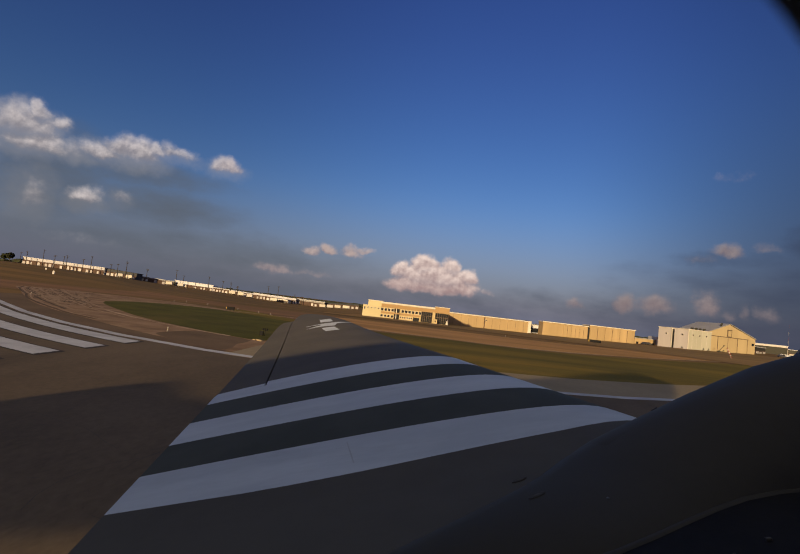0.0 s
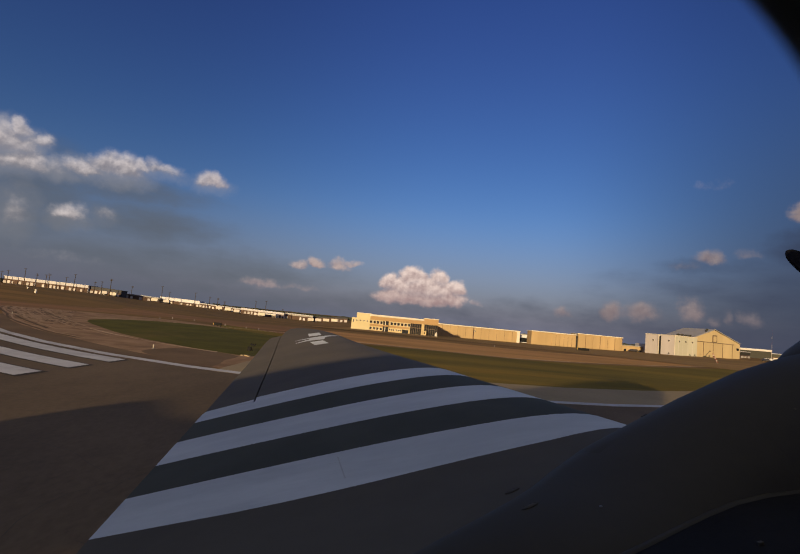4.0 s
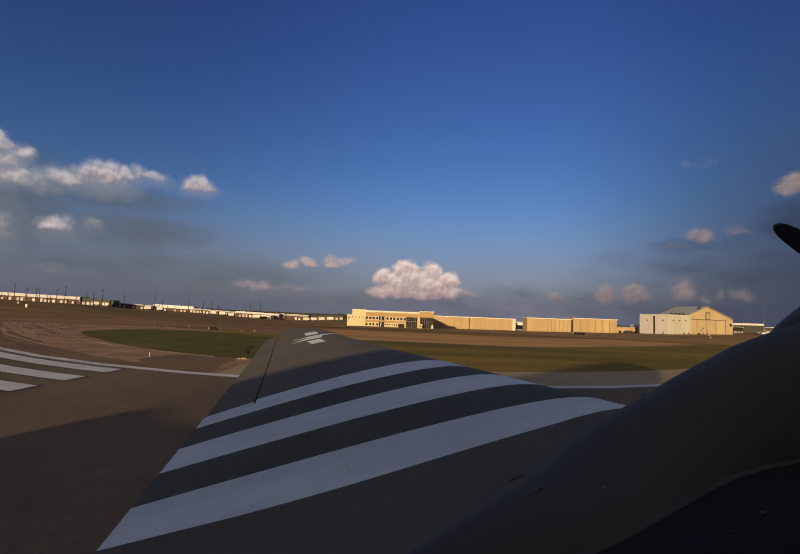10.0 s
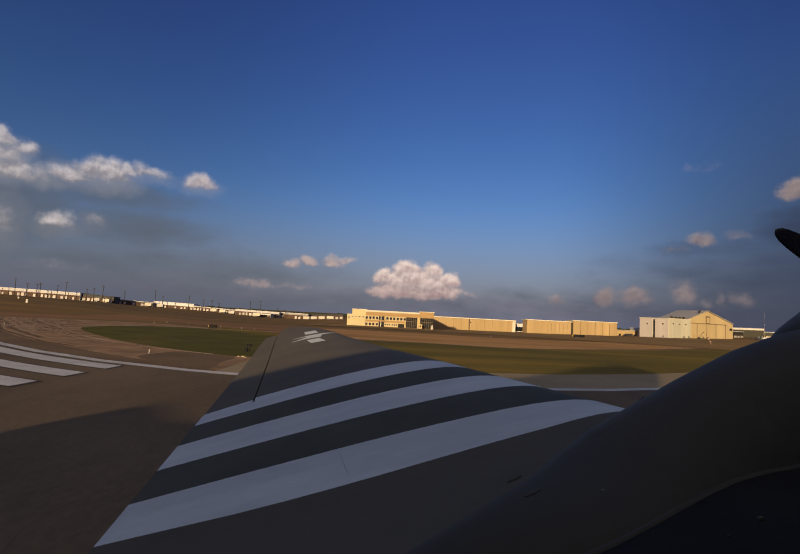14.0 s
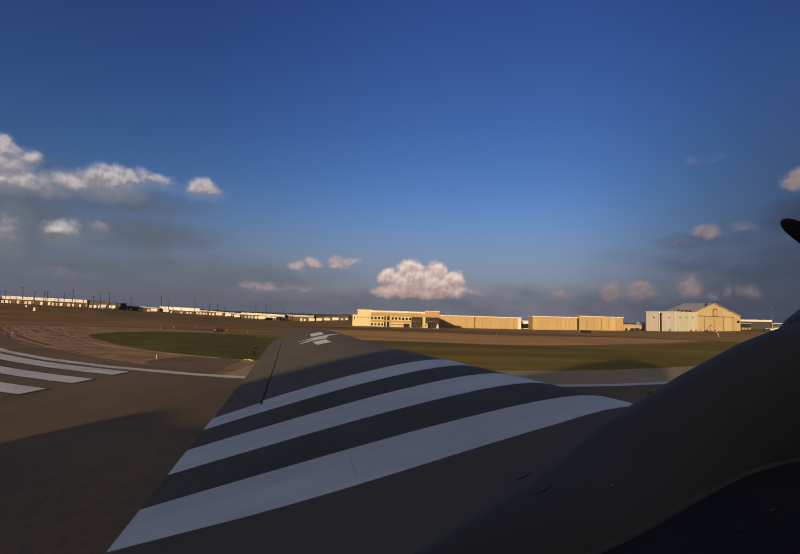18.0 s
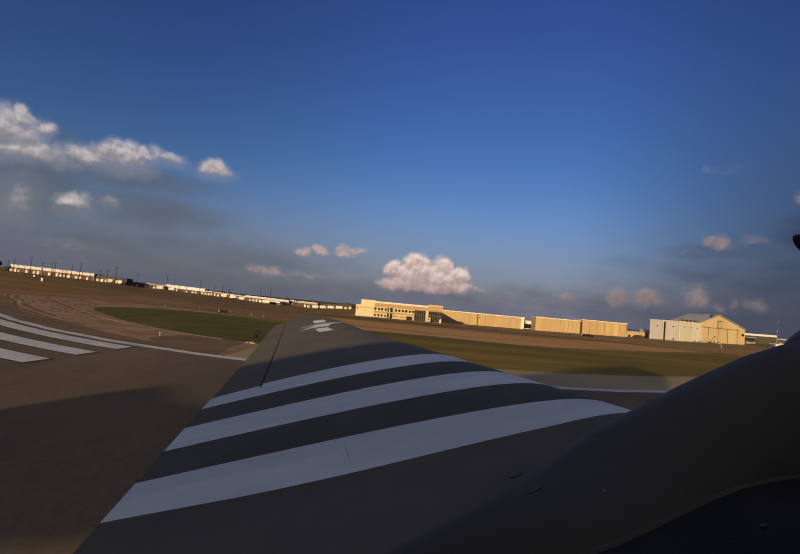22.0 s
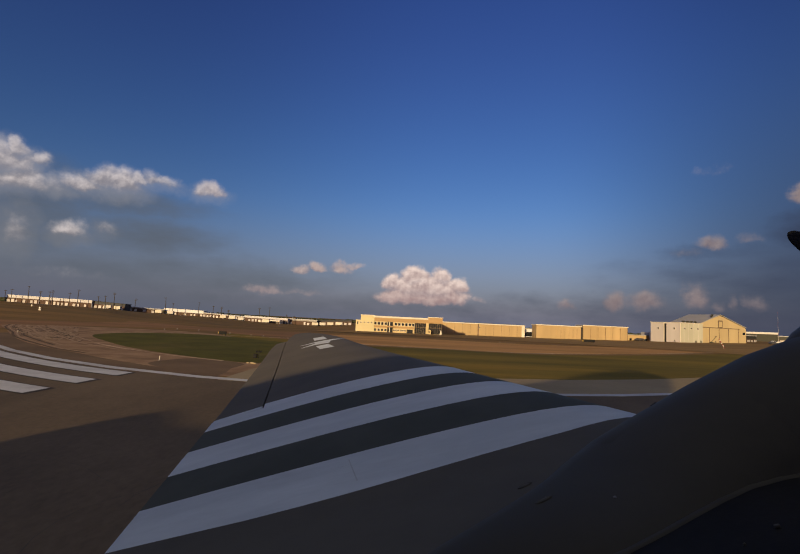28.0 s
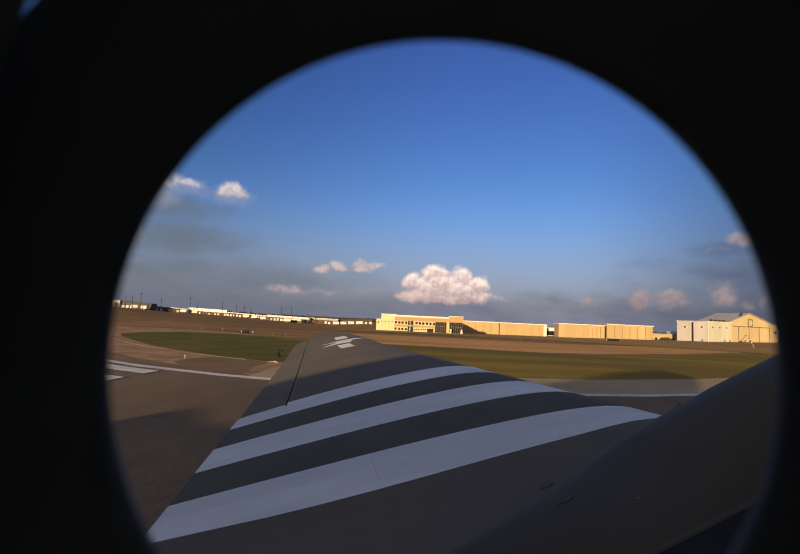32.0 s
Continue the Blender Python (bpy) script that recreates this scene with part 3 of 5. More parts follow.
for i in range(8):
    o = 0.45 + 3.1 * i
    bar = add("threshold_bar", band("threshold_bar", -58, -14.6, o, o + 1.5, 0.042, LINE_PAINT, 24), runway)
    rim = add("bar_outline", band("bar_outline", -58, -14.35, o - 0.12, o + 1.66, 0.037, SKID, 24), runway)


SWIRL = [(-59.0, 76.0), (-54.0, 69.5), (-49.0, 63.5), (-45.0, 58.8), (-41.0, 54.6), (-37.0, 50.8), (-33.0, 47.2), (-29.0, 44.0), (-25.0, 41.0)]


def build_marks(name, count, seed, mat, widths, z0, label):
    """Short scuffs that follow the swing of wheels round the turning pad."""
    rng = random.Random(seed)
    vs, fs = [], []
    for i in range(count):
        k = rng.uniform(0, len(SWIRL) - 2.6) * rng.uniform(0.55, 1.0)
        j = int(k)
        p = Vector(SWIRL[j]).lerp(Vector(SWIRL[j + 1]), k - j)
        d = (Vector(SWIRL[j + 1]) - Vector(SWIRL[j])).normalized()
        d.rotate(Matrix.Rotation(radians(rng.gauss(-6, 15)), 2))
        side = Vector((-d.y, d.x))
        p = p + side * (rng.uniform(-0.2, 1.0) * (7.5 - 0.9 * k))
        long, wide, bend = rng.uniform(0.8, 3.4), rng.uniform(*widths) / 2, rng.uniform(-0.5, 0.5)
        o = len(vs)
        for q in range(5):
            u = q / 4 - 0.5
            c = p + d * (u * long) + side * (bend * (u * u - 0.25) * 2)
            w = wide * (1.05 - 3.2 * u * u)
            vs += [(c.x - side.x * w, c.y - side.y * w, z0 + i * 4e-6), (c.x + side.x * w, c.y + side.y * w, z0 + i * 4e-6)]
        fs += [(o + 2 * q, o + 2 * q + 1, o + 2 * q + 3, o + 2 * q + 2) for q in range(4)]
    tagged(add(name, finish(mesh_of(name, vs, fs, [mat]))), label, "tyre marks", kind="stuff")


build_marks("tyre_marks", 230, 4, TRACK_DARK, (0.08, 0.28), 0.0325, "curved dark tyre marks on the concrete pad")
build_marks("dust_marks", 380, 7, TRACK_PALE, (0.08, 0.32), 0.0352, "pale curved dust marks on the concrete pad")


def build_island_edge():
    """A worn pale edge along the near side of the grass island."""
    pts = [(-29.5, 46.9), (-25, 43.0), (-21, 40.2), (-17, 37.6), (-13, 35.8)]
    vs, fs = [], []
    for i, (x, y) in enumerate(pts):
        w = 0.16 + 0.10 * math.sin(i * 2.1)
        vs += [(x, y - w, 0.041), (x, y + w, 0.041)]
    for i in range(len(pts) - 1):
        fs.append((2 * i, 2 * i + 1, 2 * i + 3, 2 * i + 2))
    tagged(add("island_edge", finish(mesh_of("island_edge", vs, fs, [DUST]))), "worn pale edge of the grass island", "edge", kind="structure")


build_island_edge()


def build_island_rim():
    """A dusty pale rim along the far side of the grass island."""
    pts = [(-42.5, 66.5), (-40.0, 70.2), (-36.5, 74.0), (-32.0, 76.6), (-27.0, 76.8), (-22.0, 75.8), (-18.0, 77.5), (-12.0, 79.0)]
    vs, fs = [], []
    for i, (x, y) in enumerate(pts):
        w = 0.30 + 0.14 * math.sin(i * 2.3)
        vs += [(x, y - w, 0.041), (x, y + w, 0.041)]
    for i in range(len(pts) - 1):
        fs.append((2 * i, 2 * i + 1, 2 * i + 3, 2 * i + 2))
    tagged(add("island_rim", finish(mesh_of("island_rim", vs, fs, [DUST]))), "dusty pale far edge of the grass island", "edge", kind="structure")


build_island_rim()


def build_tracks(name, mat, offsets, width, z, label):
    """Long worn wheel tracks that follow the round end of the pad."""
    path = [(-60.5, 80.5), (-62.0, 77.0), (-57.0, 70.4), (-51.5, 64.0), (-46.0, 57.8), (-42.6, 53.8), (-39.5, 50.4), (-34.7, 45.5), (-30.6, 41.9), (-27.0, 39.0), (-23.5, 36.8)]
    vs, fs = [], []
    for i, d in enumerate(offsets):
        cut = path[:len(path) - (2 * i) % 5]
        o = len(vs)
        for k, (x, y) in enumerate(cut):
            w = width * (0.7 + 0.5 * math.sin(3.1 * k + i) ** 2)
            x, y = x + d * 0.78 + 0.2 * math.sin(k * 1.9 + i), y + d * 0.62
            vs += [(x - w * 0.7, y - w * 0.7, z + i * 5e-5), (x + w * 0.7, y + w * 0.7, z + i * 5e-5)]
        for k in range(len(cut) - 1):
            a = o + 2 * k
            fs.append((a, a + 1, a + 3, a + 2))
    tagged(add(name, finish(mesh_of(name, vs, fs, [mat]))), label, "tyre marks", kind="stuff")


build_tracks("wheel_tracks", TRACK_PALE, (0.1, 1.3, 2.2, 3.6, 5.2), 0.13, 0.0361, "long pale wheel tracks round the turning pad")
build_tracks("wheel_scuffs", TRACK_DARK, (-0.3, 0.7, 4.6), 0.17, 0.0342, "long dark wheel tracks round the turning pad")


def build_taxi_edge():
    """A dusty pale rim where the taxiway meets the mown grass."""
    pts = [(-12, 70.2), (-4, 69.6), (4, 69.0), (10, 68.0), (16, 67.6), (24, 71.6), (32, 77.2), (40, 83.4), (58, 99.6), (76, 117)]
    vs, fs = [], []
    for i, (x, y) in enumerate(pts):
        w = 0.34 + 0.12 * math.sin(i * 1.7)
        vs += [(x, y - w, 0.021), (x, y + w, 0.021)]
    for i in range(len(pts) - 1):
        fs.append((2 * i, 2 * i + 1, 2 * i + 3, 2 * i + 2))
    tagged(add("taxiway_edge", finish(mesh_of("taxiway_edge", vs, fs, [DUST]))), "dusty pale edge between taxiway and grass", "edge", kind="structure")


build_taxi_edge()


def build_cracks():
    """Thin dark cracks and old joints in the runway."""
    rng = random.Random(9)
    vs, fs = [], []
    for i in range(26):
        x, y = rng.uniform(-16, -3), rng.uniform(5, 24)
        a = rng.choice((0.08, 1.62)) + rng.uniform(-0.25, 0.25)
        pts = []
        for k in range(rng.randint(5, 11)):
            pts.append((x, y))
            a += rng.uniform(-0.35, 0.35)
            x, y = x + 0.55 * math.cos(a), y + 0.55 * math.sin(a)
        w = rng.uniform(0.004, 0.008)
        for (x0, y0), (x1, y1) in zip(pts, pts[1:]):
            d = Vector((y0 - y1, x1 - x0)).normalized() * w
            o = len(vs)
            vs += [(x0 - d.x, y0 - d.y, 0.0335), (x1 - d.x, y1 - d.y, 0.0335), (x1 + d.x, y1 + d.y, 0.0335), (x0 + d.x, y0 + d.y, 0.0335)]
            fs.append((o, o + 1, o + 2, o + 3))
    tagged(add("pavement_cracks", finish(mesh_of("pavement_cracks", vs, fs, [CRACK]))), "thin dark cracks in the runway asphalt", "cracks", kind="stuff")


build_cracks()

# ---------------------------------------------------------------- the aeroplane
PSI, THETA = radians(5.762), radians(10.708)
FWD = Vector((math.cos(THETA) * math.cos(PSI), math.cos(THETA) * math.sin(PSI), math.sin(THETA)))
PORT = Vector((-math.sin(PSI), math.cos(PSI), 0))
UP = FWD.cross(PORT)
EYE = Vector((0, 0, 3.5))
PLANE = Matrix.Translation(EYE) @ Matrix((FWD, PORT, UP)).transposed().to_4x4()
plane = tagged(empty("airplane", PLANE), "olive drab wartime transport airplane with black and white stripes", "airplane")
# inside the plane's frame: x forward, y to port, z up, from the eye

TE_X, TE_DX, TE_Z, DIHEDRAL, CHORD, TAPER = -1.829, -0.020, -1.310, 0.104, 4.201, -0.312
STRIPES = [3.539, 4.106, 4.733, 5.328, 5.953, 6.497]
ROOT, TIP = 3.1, 13.3


def section(s):
    """Trailing edge, chord, thickness and incidence of the wing s metres out."""
    g = max(s, ROOT) - 3.5
    chord = CHORD + TAPER * g
    if s > 11.4:                       # rounded tip
        chord *= math.sqrt(max(0.0, 1 - ((s - 11.4) / (TIP - 11.4)) ** 2)) * 0.97 + 0.03
    full = CHORD + TAPER * g
    x = TE_X + TE_DX * g + (full - chord) * 0.42
    thick = (0.133 + 0.019 * min(g, 3.2)) * (1 - 0.15 * step(10.5, TIP, s))
    return x, TE_Z + DIHEDRAL * g + 0.004 * max(0.0, s - 8.0) ** 2, chord, thick, radians(1.469 - 0.348 * min(g, 6.5))


def skin(s, u, upper=True):
    """A point on the wing: u 0 at the trailing, 1 at the leading edge."""
    x, z, chord, t, inc = section(s)
    c = 1 - u
    th = 5 * t * (0.2969 * math.sqrt(max(c, 0)) - 0.126 * c - 0.3516 * c * c + 0.2843 * c ** 3 - 0.1036 * c ** 4)
    m, p = -0.027, 0.4
    camber = m / p ** 2 * (2 * p * c - c * c) if c < p else m / (1 - p) ** 2 * ((1 - 2 * p) + 2 * p * c - c * c)
    h = (th + camber if upper else camber - th) * chord
    return Vector((x + u * chord * math.cos(inc) - h * math.sin(inc), s, z + u * chord * math.sin(inc) + h * math.cos(inc)))


US = [0, 0.03, 0.08, 0.15, 0.22, 0.3, 0.38, 0.46, 0.54, 0.62, 0.7, 0.77, 0.83, 0.88, 0.92, 0.95, 0.97, 0.985, 0.995, 1.0]


def wing_piece(name, stations, mats, u0=0.0, lift=0.0, cap=True):
    us = [u for u in US if u >= u0]
    if u0 and us[0] > u0:
        us = [u0] + us
    loop = [(u, True) for u in us] + [(u, False) for u in reversed(us[:-1])]
    vs, fs, idx = [], [], []
    k = len(loop)
    for s in stations:
        for u, up in loop:
            q = s - 0.085 * min(1.0, u / 0.25) * (1 - 1.5 * step(0.35, 0.9, u)) + 0.10 * step(0.74, 0.97, u) if s == STRIPES[0] else s
            vs.append(skin(q, u, up))
    for a in range(len(stations) - 1):
        for i in range(k):
            j = (i + 1) % k
            fs.append((a * k + i, a * k + j, (a + 1) * k + j, (a + 1) * k + i))
            idx.append(mats[a])
    fs.append(tuple(range(k)))
    fs.append(tuple((len(stations) - 1) * k + i for i in range(k)))
    idx += [mats[0], mats[-1]]
    return finish(mesh_of(name, vs, fs, [OLIVE, WHITE_STRIPE, BLACK_STRIPE], idx, smooth=False))


def shade_wing(me):
    """Smooth skin with crisp ends, trailing edge and hinge line."""
    me.polygons.foreach_set("use_smooth", [len(p.vertices) == 4 for p in me.polygons])
    ends = [p for p in me.polygons if len(p.vertices) > 4]
    k = len(ends[0].vertices)
    crisp = {tuple(sorted(e)) for p in ends for e in p.edge_keys}
    for e in me.edges:
        a, b = e.vertices
        if tuple(sorted((a, b))) in crisp or (abs(a - b) == k and a % k in (0, k - 1)):
            e.use_edge_sharp = True
    return me


AIL0 = STRIPES[5] - 0.20                # the aileron begins at the last white stripe
inner = [0.0, 1.0, 2.0, ROOT] + STRIPES[:5]
port_wing = add("wing", shade_wing(wing_piece("wing", inner, [0, 0, 0, 0, 1, 2, 1, 2])), plane, "olive wing with black and white invasion stripes")
mid = [STRIPES[4], AIL0]
add("stripe_panel", shade_wing(wing_piece("stripe_panel", mid, [1])), port_wing)
outer = [AIL0, STRIPES[5], 7.2, 8.0, 8.8, 9.6, 10.4, 11.0, 11.4, 11.8, 12.2, 12.6, 12.9, 13.1, 13.25]
add("outer_panel", shade_wing(wing_piece("outer_panel", outer, [1] + [0] * 13, u0=0.190)), port_wing)


def aileron():
    st = [AIL0 + 0.025, STRIPES[5] - 0.09, 7.2, 8.0, 8.8, 9.6, 10.4, 11.0, 11.4, 11.8, 12.2]
    us = [0, 0.03, 0.06, 0.1, 0.14, 0.184]
    loop = [(u, True) for u in us] + [(u, False) for u in reversed(us)]
    vs, fs, idx = [], [], []
    k = len(loop)
    for s in st:
        hinge = (skin(s, 0.18) + skin(s, 0.18, False)) / 2
        rot = Matrix.Rotation(radians(-0.8), 3, "Y")
        for u, up in loop:
            vs.append(hinge + rot @ (skin(s, u, up) - hinge))
    for a in range(len(st) - 1):
        for i in range(k):
            j = (i + 1) % k
            fs.append((a * k + i, a * k + j, (a + 1) * k + j, (a + 1) * k + i))
            idx.append(1 if a == 0 else 0)
    fs += [tuple(range(k)), tuple((len(st) - 1) * k + i for i in range(k))]
    idx += [1, 0]
    return finish(mesh_of("aileron", vs, fs, [OLIVE, WHITE_STRIPE], idx))


add("aileron", aileron(), port_wing, "fabric covered aileron")


def decal(name, corners, mat, lift=0.006, parent=None, n=8):
    """A painted patch on the wing's upper skin; corners: four (s, u)."""
    vs, fs = [], []
    for i in range(n + 1):
        for j in range(3):
            a, b = i / n, j / 2
            s = (corners[0][0] * (1 - a) + corners[1][0] * a) * (1 - b) + (corners[3][0] * (1 - a) + corners[2][0] * a) * b
            u = (corners[0][1] * (1 - a) + corners[1][1] * a) * (1 - b) + (corners[3][1] * (1 - a) + corners[2][1] * a) * b
            p = skin(s, u)
            vs.append((p.x, p.y, p.z + lift))
    for i in range(n):
        for j in range(2):
            o = i * 3 + j
            fs.append((o, o + 1, o + 4, o + 3))
    return add(name, finish(mesh_of(name, vs, fs, [mat])), parent or port_wing)


# marks near the tip: two bars with a pointed blaze between
decal("tip_mark", [(9.95, 0.55), (9.95, 0.68), (10.42, 0.665), (10.42, 0.535)], WHITE_STRIPE)
decal("tip_mark", [(11.25, 0.575), (11.25, 0.735), (11.72, 0.755), (11.72, 0.595)], WHITE_STRIPE)
decal("tip_blaze", [(10.62, 0.53), (10.57, 0.69), (11.06, 0.77), (11.03, 0.57)], WHITE_STRIPE)
decal("tip_blaze", [(10.56, 0.39), (10.62, 0.54), (10.85, 0.57), (10.59, 0.39)], WHITE_STRIPE)
decal("tip_blaze", [(10.90, 0.39), (10.90, 0.55), (11.03, 0.58), (10.93, 0.39)], WHITE_STRIPE)
decal("tip_blaze", [(10.85, 0.71), (11.00, 0.93), (11.03, 0.93), (11.08, 0.75)], WHITE_STRIPE)
# panel seams and hatches
for s0 in (7.6, 8.7, 9.8):
    decal("skin_seam", [(s0, 0.22), (s0, 0.9), (s0 + 0.012, 0.9), (s0 + 0.012, 0.22)], SKIN_LINE, 0.004, n=14)
decal("skin_seam", [(3.6, 0.408), (3.6, 0.4105), (4.0, 0.4105), (4.0, 0.408)], PALE_LINE, 0.004)
decal("skin_seam", [(3.9, 0.385), (3.9, 0.41), (3.906, 0.41), (3.906, 0.385)], PALE_LINE, 0.004)



# engine nacelle: the top line rises forward to the cowl
NK = 1.33
NAC_Y, NAC_Z = 2.22 * NK, -1.05 * NK
NAC = [(-0.95, 0.01), (-0.7, 0.03), (-0.2, 0.06), (0.32, 0.06), (0.76, 0.19), (1.08, 0.335), (1.37, 0.430), (1.66, 0.522), (2.0, 0.615), (2.29, 0.662), (2.42, 0.670)]
COWL = [(2.41, 0.58), (2.42, 0.70), (2.52, 0.765), (2.70, 0.84), (3.0, 0.885), (3.3, 0.85), (3.52, 0.72), (3.58, 0.60), (3.54, 0.54), (2.9, 0.52)]
NAC, COWL = [(a * NK, q * NK) for a, q in NAC], [(a * NK, q * NK) for a, q in COWL]


def turned_body(name, prof, mat, seg=40, low=1.0):
    vs, fs = [], []
    for a, r in prof:
        for i in range(seg):
            t = 2 * math.pi * i / seg
            z = math.sin(t) * r
            vs.append((a, NAC_Y + math.cos(t) * r * 0.97, NAC_Z + (z if z > 0 else z * low)))
    for k in range(len(prof) - 1):
        for i in range(seg):
            j = (i + 1) % seg
            fs.append((k * seg + i, k * seg + j, (k + 1) * seg + j, (k + 1) * seg + i))
    fs += [tuple(range(seg)), tuple((len(prof) - 1) * seg + i for i in range(seg))]
    return finish(mesh_of(name, vs, fs, [mat], smooth=True))


nacelle = add("nacelle", turned_body("nacelle", NAC, NAC_SHADED), plane, "dark olive engine nacelle")
add("cowling", turned_body("cowling", COWL, COWL_METAL), nacelle)


def on_nacelle(name, x, deg, lx, ly, lz, mat=COWL_METAL):
    """A small fitting that sits on the nacelle's skin, deg round from port."""
    x *= NK
    r = float(np.interp(x, [p[0] for p in NAC], [p[1] for p in NAC]))
    ob = box(name, -lx / 2, lx / 2, -ly / 2, ly / 2, -0.01, lz, mat, nacelle, bevel=min(lx, ly, lz) * 0.2)
    ob.matrix_basis = Matrix.Translation((x, NAC_Y, NAC_Z)) @ Matrix.Rotation(radians(deg - 90), 4, "X") @ Matrix.Translation((0, 0, r * 0.985)) @ Matrix.Rotation(radians(-21), 4, "Y")


on_nacelle("fairing_stud", 1.45, 66, 0.045, 0.014, 0.012)


def build_fairing():
    """Low flared fairing between nacelle and wing, and the dark walkway inboard of it."""
    xs = [-0.9, -0.5, -0.1, 0.2, 0.4, 0.6, 0.8, 1.0, 1.2, 1.4, 1.6, 1.8, 2.0, 2.2, 2.36]
    yb = [1.85, 1.84, 1.86, 1.90, 1.93, 1.96, 1.99, 2.03, 2.09, 2.16, 2.23, 2.29, 2.32, 2.34, 2.35]
    yo = [1.95, 2.12, 2.32, 2.47, 2.58, 2.69, 2.81, 2.95, 3.13, 3.28, 3.40, 3.50, 3.60, 3.64, 3.64]
    vs, fs, ws, wf, ls = [], [], [], [], []
    n = 28
    for x, y, out in zip(xs, yb, yo):
        u = (x - skin(2.5, 0.0).x) / 4.33
        base = skin(2.5, max(0.0, min(0.99, u))).z
        rad = float(np.interp(x, [p[0] for p in NAC], [p[1] for p in NAC]))
        crest = max(y + 0.05, min(NAC_Y, out - 0.26))
        top = max(0.38 * (out - crest), NAC_Z + rad - base + 0.004)
        for k in range(n + 1):
            q = 2 * k / n - 1
            yy = crest + q * (crest - y if q < 0 else out - crest)
            vs.append((x, yy, base - 0.004 + top * ((1 - abs(q) ** 2.0) ** 0.75 if q < 0 else (1 - q * q) ** 1.4)))
        ws += [(x, 1.0, base + 0.003), (x, y + 0.01, base + 0.003)]
        ls += [(x, y - 0.018, base + 0.004), (x, y - 0.008, base + 0.010), (x, y + 0.012, base + 0.012), (x, y + 0.030, base - 0.004)]
    for a in range(len(xs) - 1):
        for k in range(n):
            fs.append((a * (n + 1) + k, a * (n + 1) + k + 1, (a + 1) * (n + 1) + k + 1, (a + 1) * (n + 1) + k))
        wf.append((2 * a, 2 * a + 1, 2 * a + 3, 2 * a + 2))
    add("fairing", finish(mesh_of("fairing", vs, fs, [NAC_SHADED], smooth=True)), nacelle)
    lf = [(4 * a + k, 4 * a + k + 1, 4 * a + k + 5, 4 * a + k + 4) for a in range(len(xs) - 1) for k in range(3)]
    add("edge_strip", finish(mesh_of("edge_strip", ls, lf, [NAC_SHADED], smooth=True)), nacelle)
    add("walkway", finish(mesh_of("walkway", ws, wf, [WALKWAY], smooth=True)), port_wing, "dark blue-black walkway panel")


build_fairing()
box("stud", 1.587, 1.613, 1.922, 1.936, -1.11, -1.068, COWL_METAL, port_wing, bevel=0.003)
box("stud", 1.397, 1.408, 1.867, 1.876, -1.12, -1.080, COWL_METAL, port_wing, bevel=0.003)
box("screw_head", 1.146, 1.160, 2.374, 2.386, -1.06, -1.036, STEEL, nacelle, bevel=0.003)


def finger_slot(x, y, z, long, turn):
    """A dark recessed fastener slot with a raised lip in the wing root skin."""
    lip = tube("fastener_slot", [(-0.006, 1.0), (0.001, 0.94), (0.002, 0.74), (-0.001, 0.66)], NAC_SHADED, "Z", 18)
    lip.transform(Matrix.Diagonal((long / 2, 0.017, 1, 1)))
    ob = add("fastener_slot", lip, nacelle)
    ob.matrix_basis = pose(x, y, z, 0, -4, turn)
    hole = tube("slot_recess", [(-0.003, 0.70), (0.0012, 0.64)], SKIN_LINE, "Z", 14)
    hole.transform(Matrix.Diagonal((long / 2, 0.017, 1, 1)))
    add("slot_recess", hole, ob)


finger_slot(0.88, 2.94, -1.122, 0.12, 24)
finger_slot(0.829, 2.485, -1.034, 0.12, 24)
for deg in range(0, 181, 12):
    on_nacelle("rivet", 1.85, deg, 0.012, 0.012, 0.004, OLIVE)

prop = add("propeller", tube("propeller", [(3.45, 0.16), (3.65, 0.18), (3.85, 0.15), (3.97, 0.06)], STEEL, "X", 20), plane, "three bladed propeller at rest")
prop.location = (3.54 * (NK - 1), NAC_Y, NAC_Z + 0.05)
# radius, width, twist, half thickness
BLADE = [(0.12, 0.10, 50, 0.045), (0.4, 0.2, 42, 0.030), (0.8, 0.26, 33, 0.022), (1.2, 0.25, 26, 0.018), (1.5, 0.225, 22, 0.015), (1.66, 0.19, 20, 0.013),
         (1.74, 0.155, 19.5, 0.011), (1.79, 0.11, 19, 0.009), (1.815, 0.06, 18.5, 0.006), (1.825, 0.015, 18, 0.003)]
bv, bf = [], []
for r, w, tw, d in BLADE:
    ring = [(-0.5, 0.0), (-0.25, 0.8), (0.0, 1.0), (0.25, 0.75), (0.5, 0.0), (0.25, -0.75), (0.0, -1.0), (-0.25, -0.8)]
    for e, h in ring:
        c, n = e * w, h * d
        bv.append((math.sin(radians(tw)) * c + math.cos(radians(tw)) * n, r * 1.43, math.cos(radians(tw)) * c - math.sin(radians(tw)) * n))
for k in range(len(BLADE) - 1):
    for i in range(8):
        bf.append((8 * k + i, 8 * k + (i + 1) % 8, 8 * k + 8 + (i + 1) % 8, 8 * k + 8 + i))
bf += [tuple(range(8)), tuple(8 * (len(BLADE) - 1) + i for i in range(8))]
blade_me = finish(mesh_of("blade", bv, bf, [BLADE_BLACK], smooth=True))
for k in range(3):
    b = add("blade", blade_me, prop)
    b.matrix_basis = Matrix.Translation((3.75, 0, 0)) @ Matrix.Rotation(radians(39 + 120 * k), 4, "X")

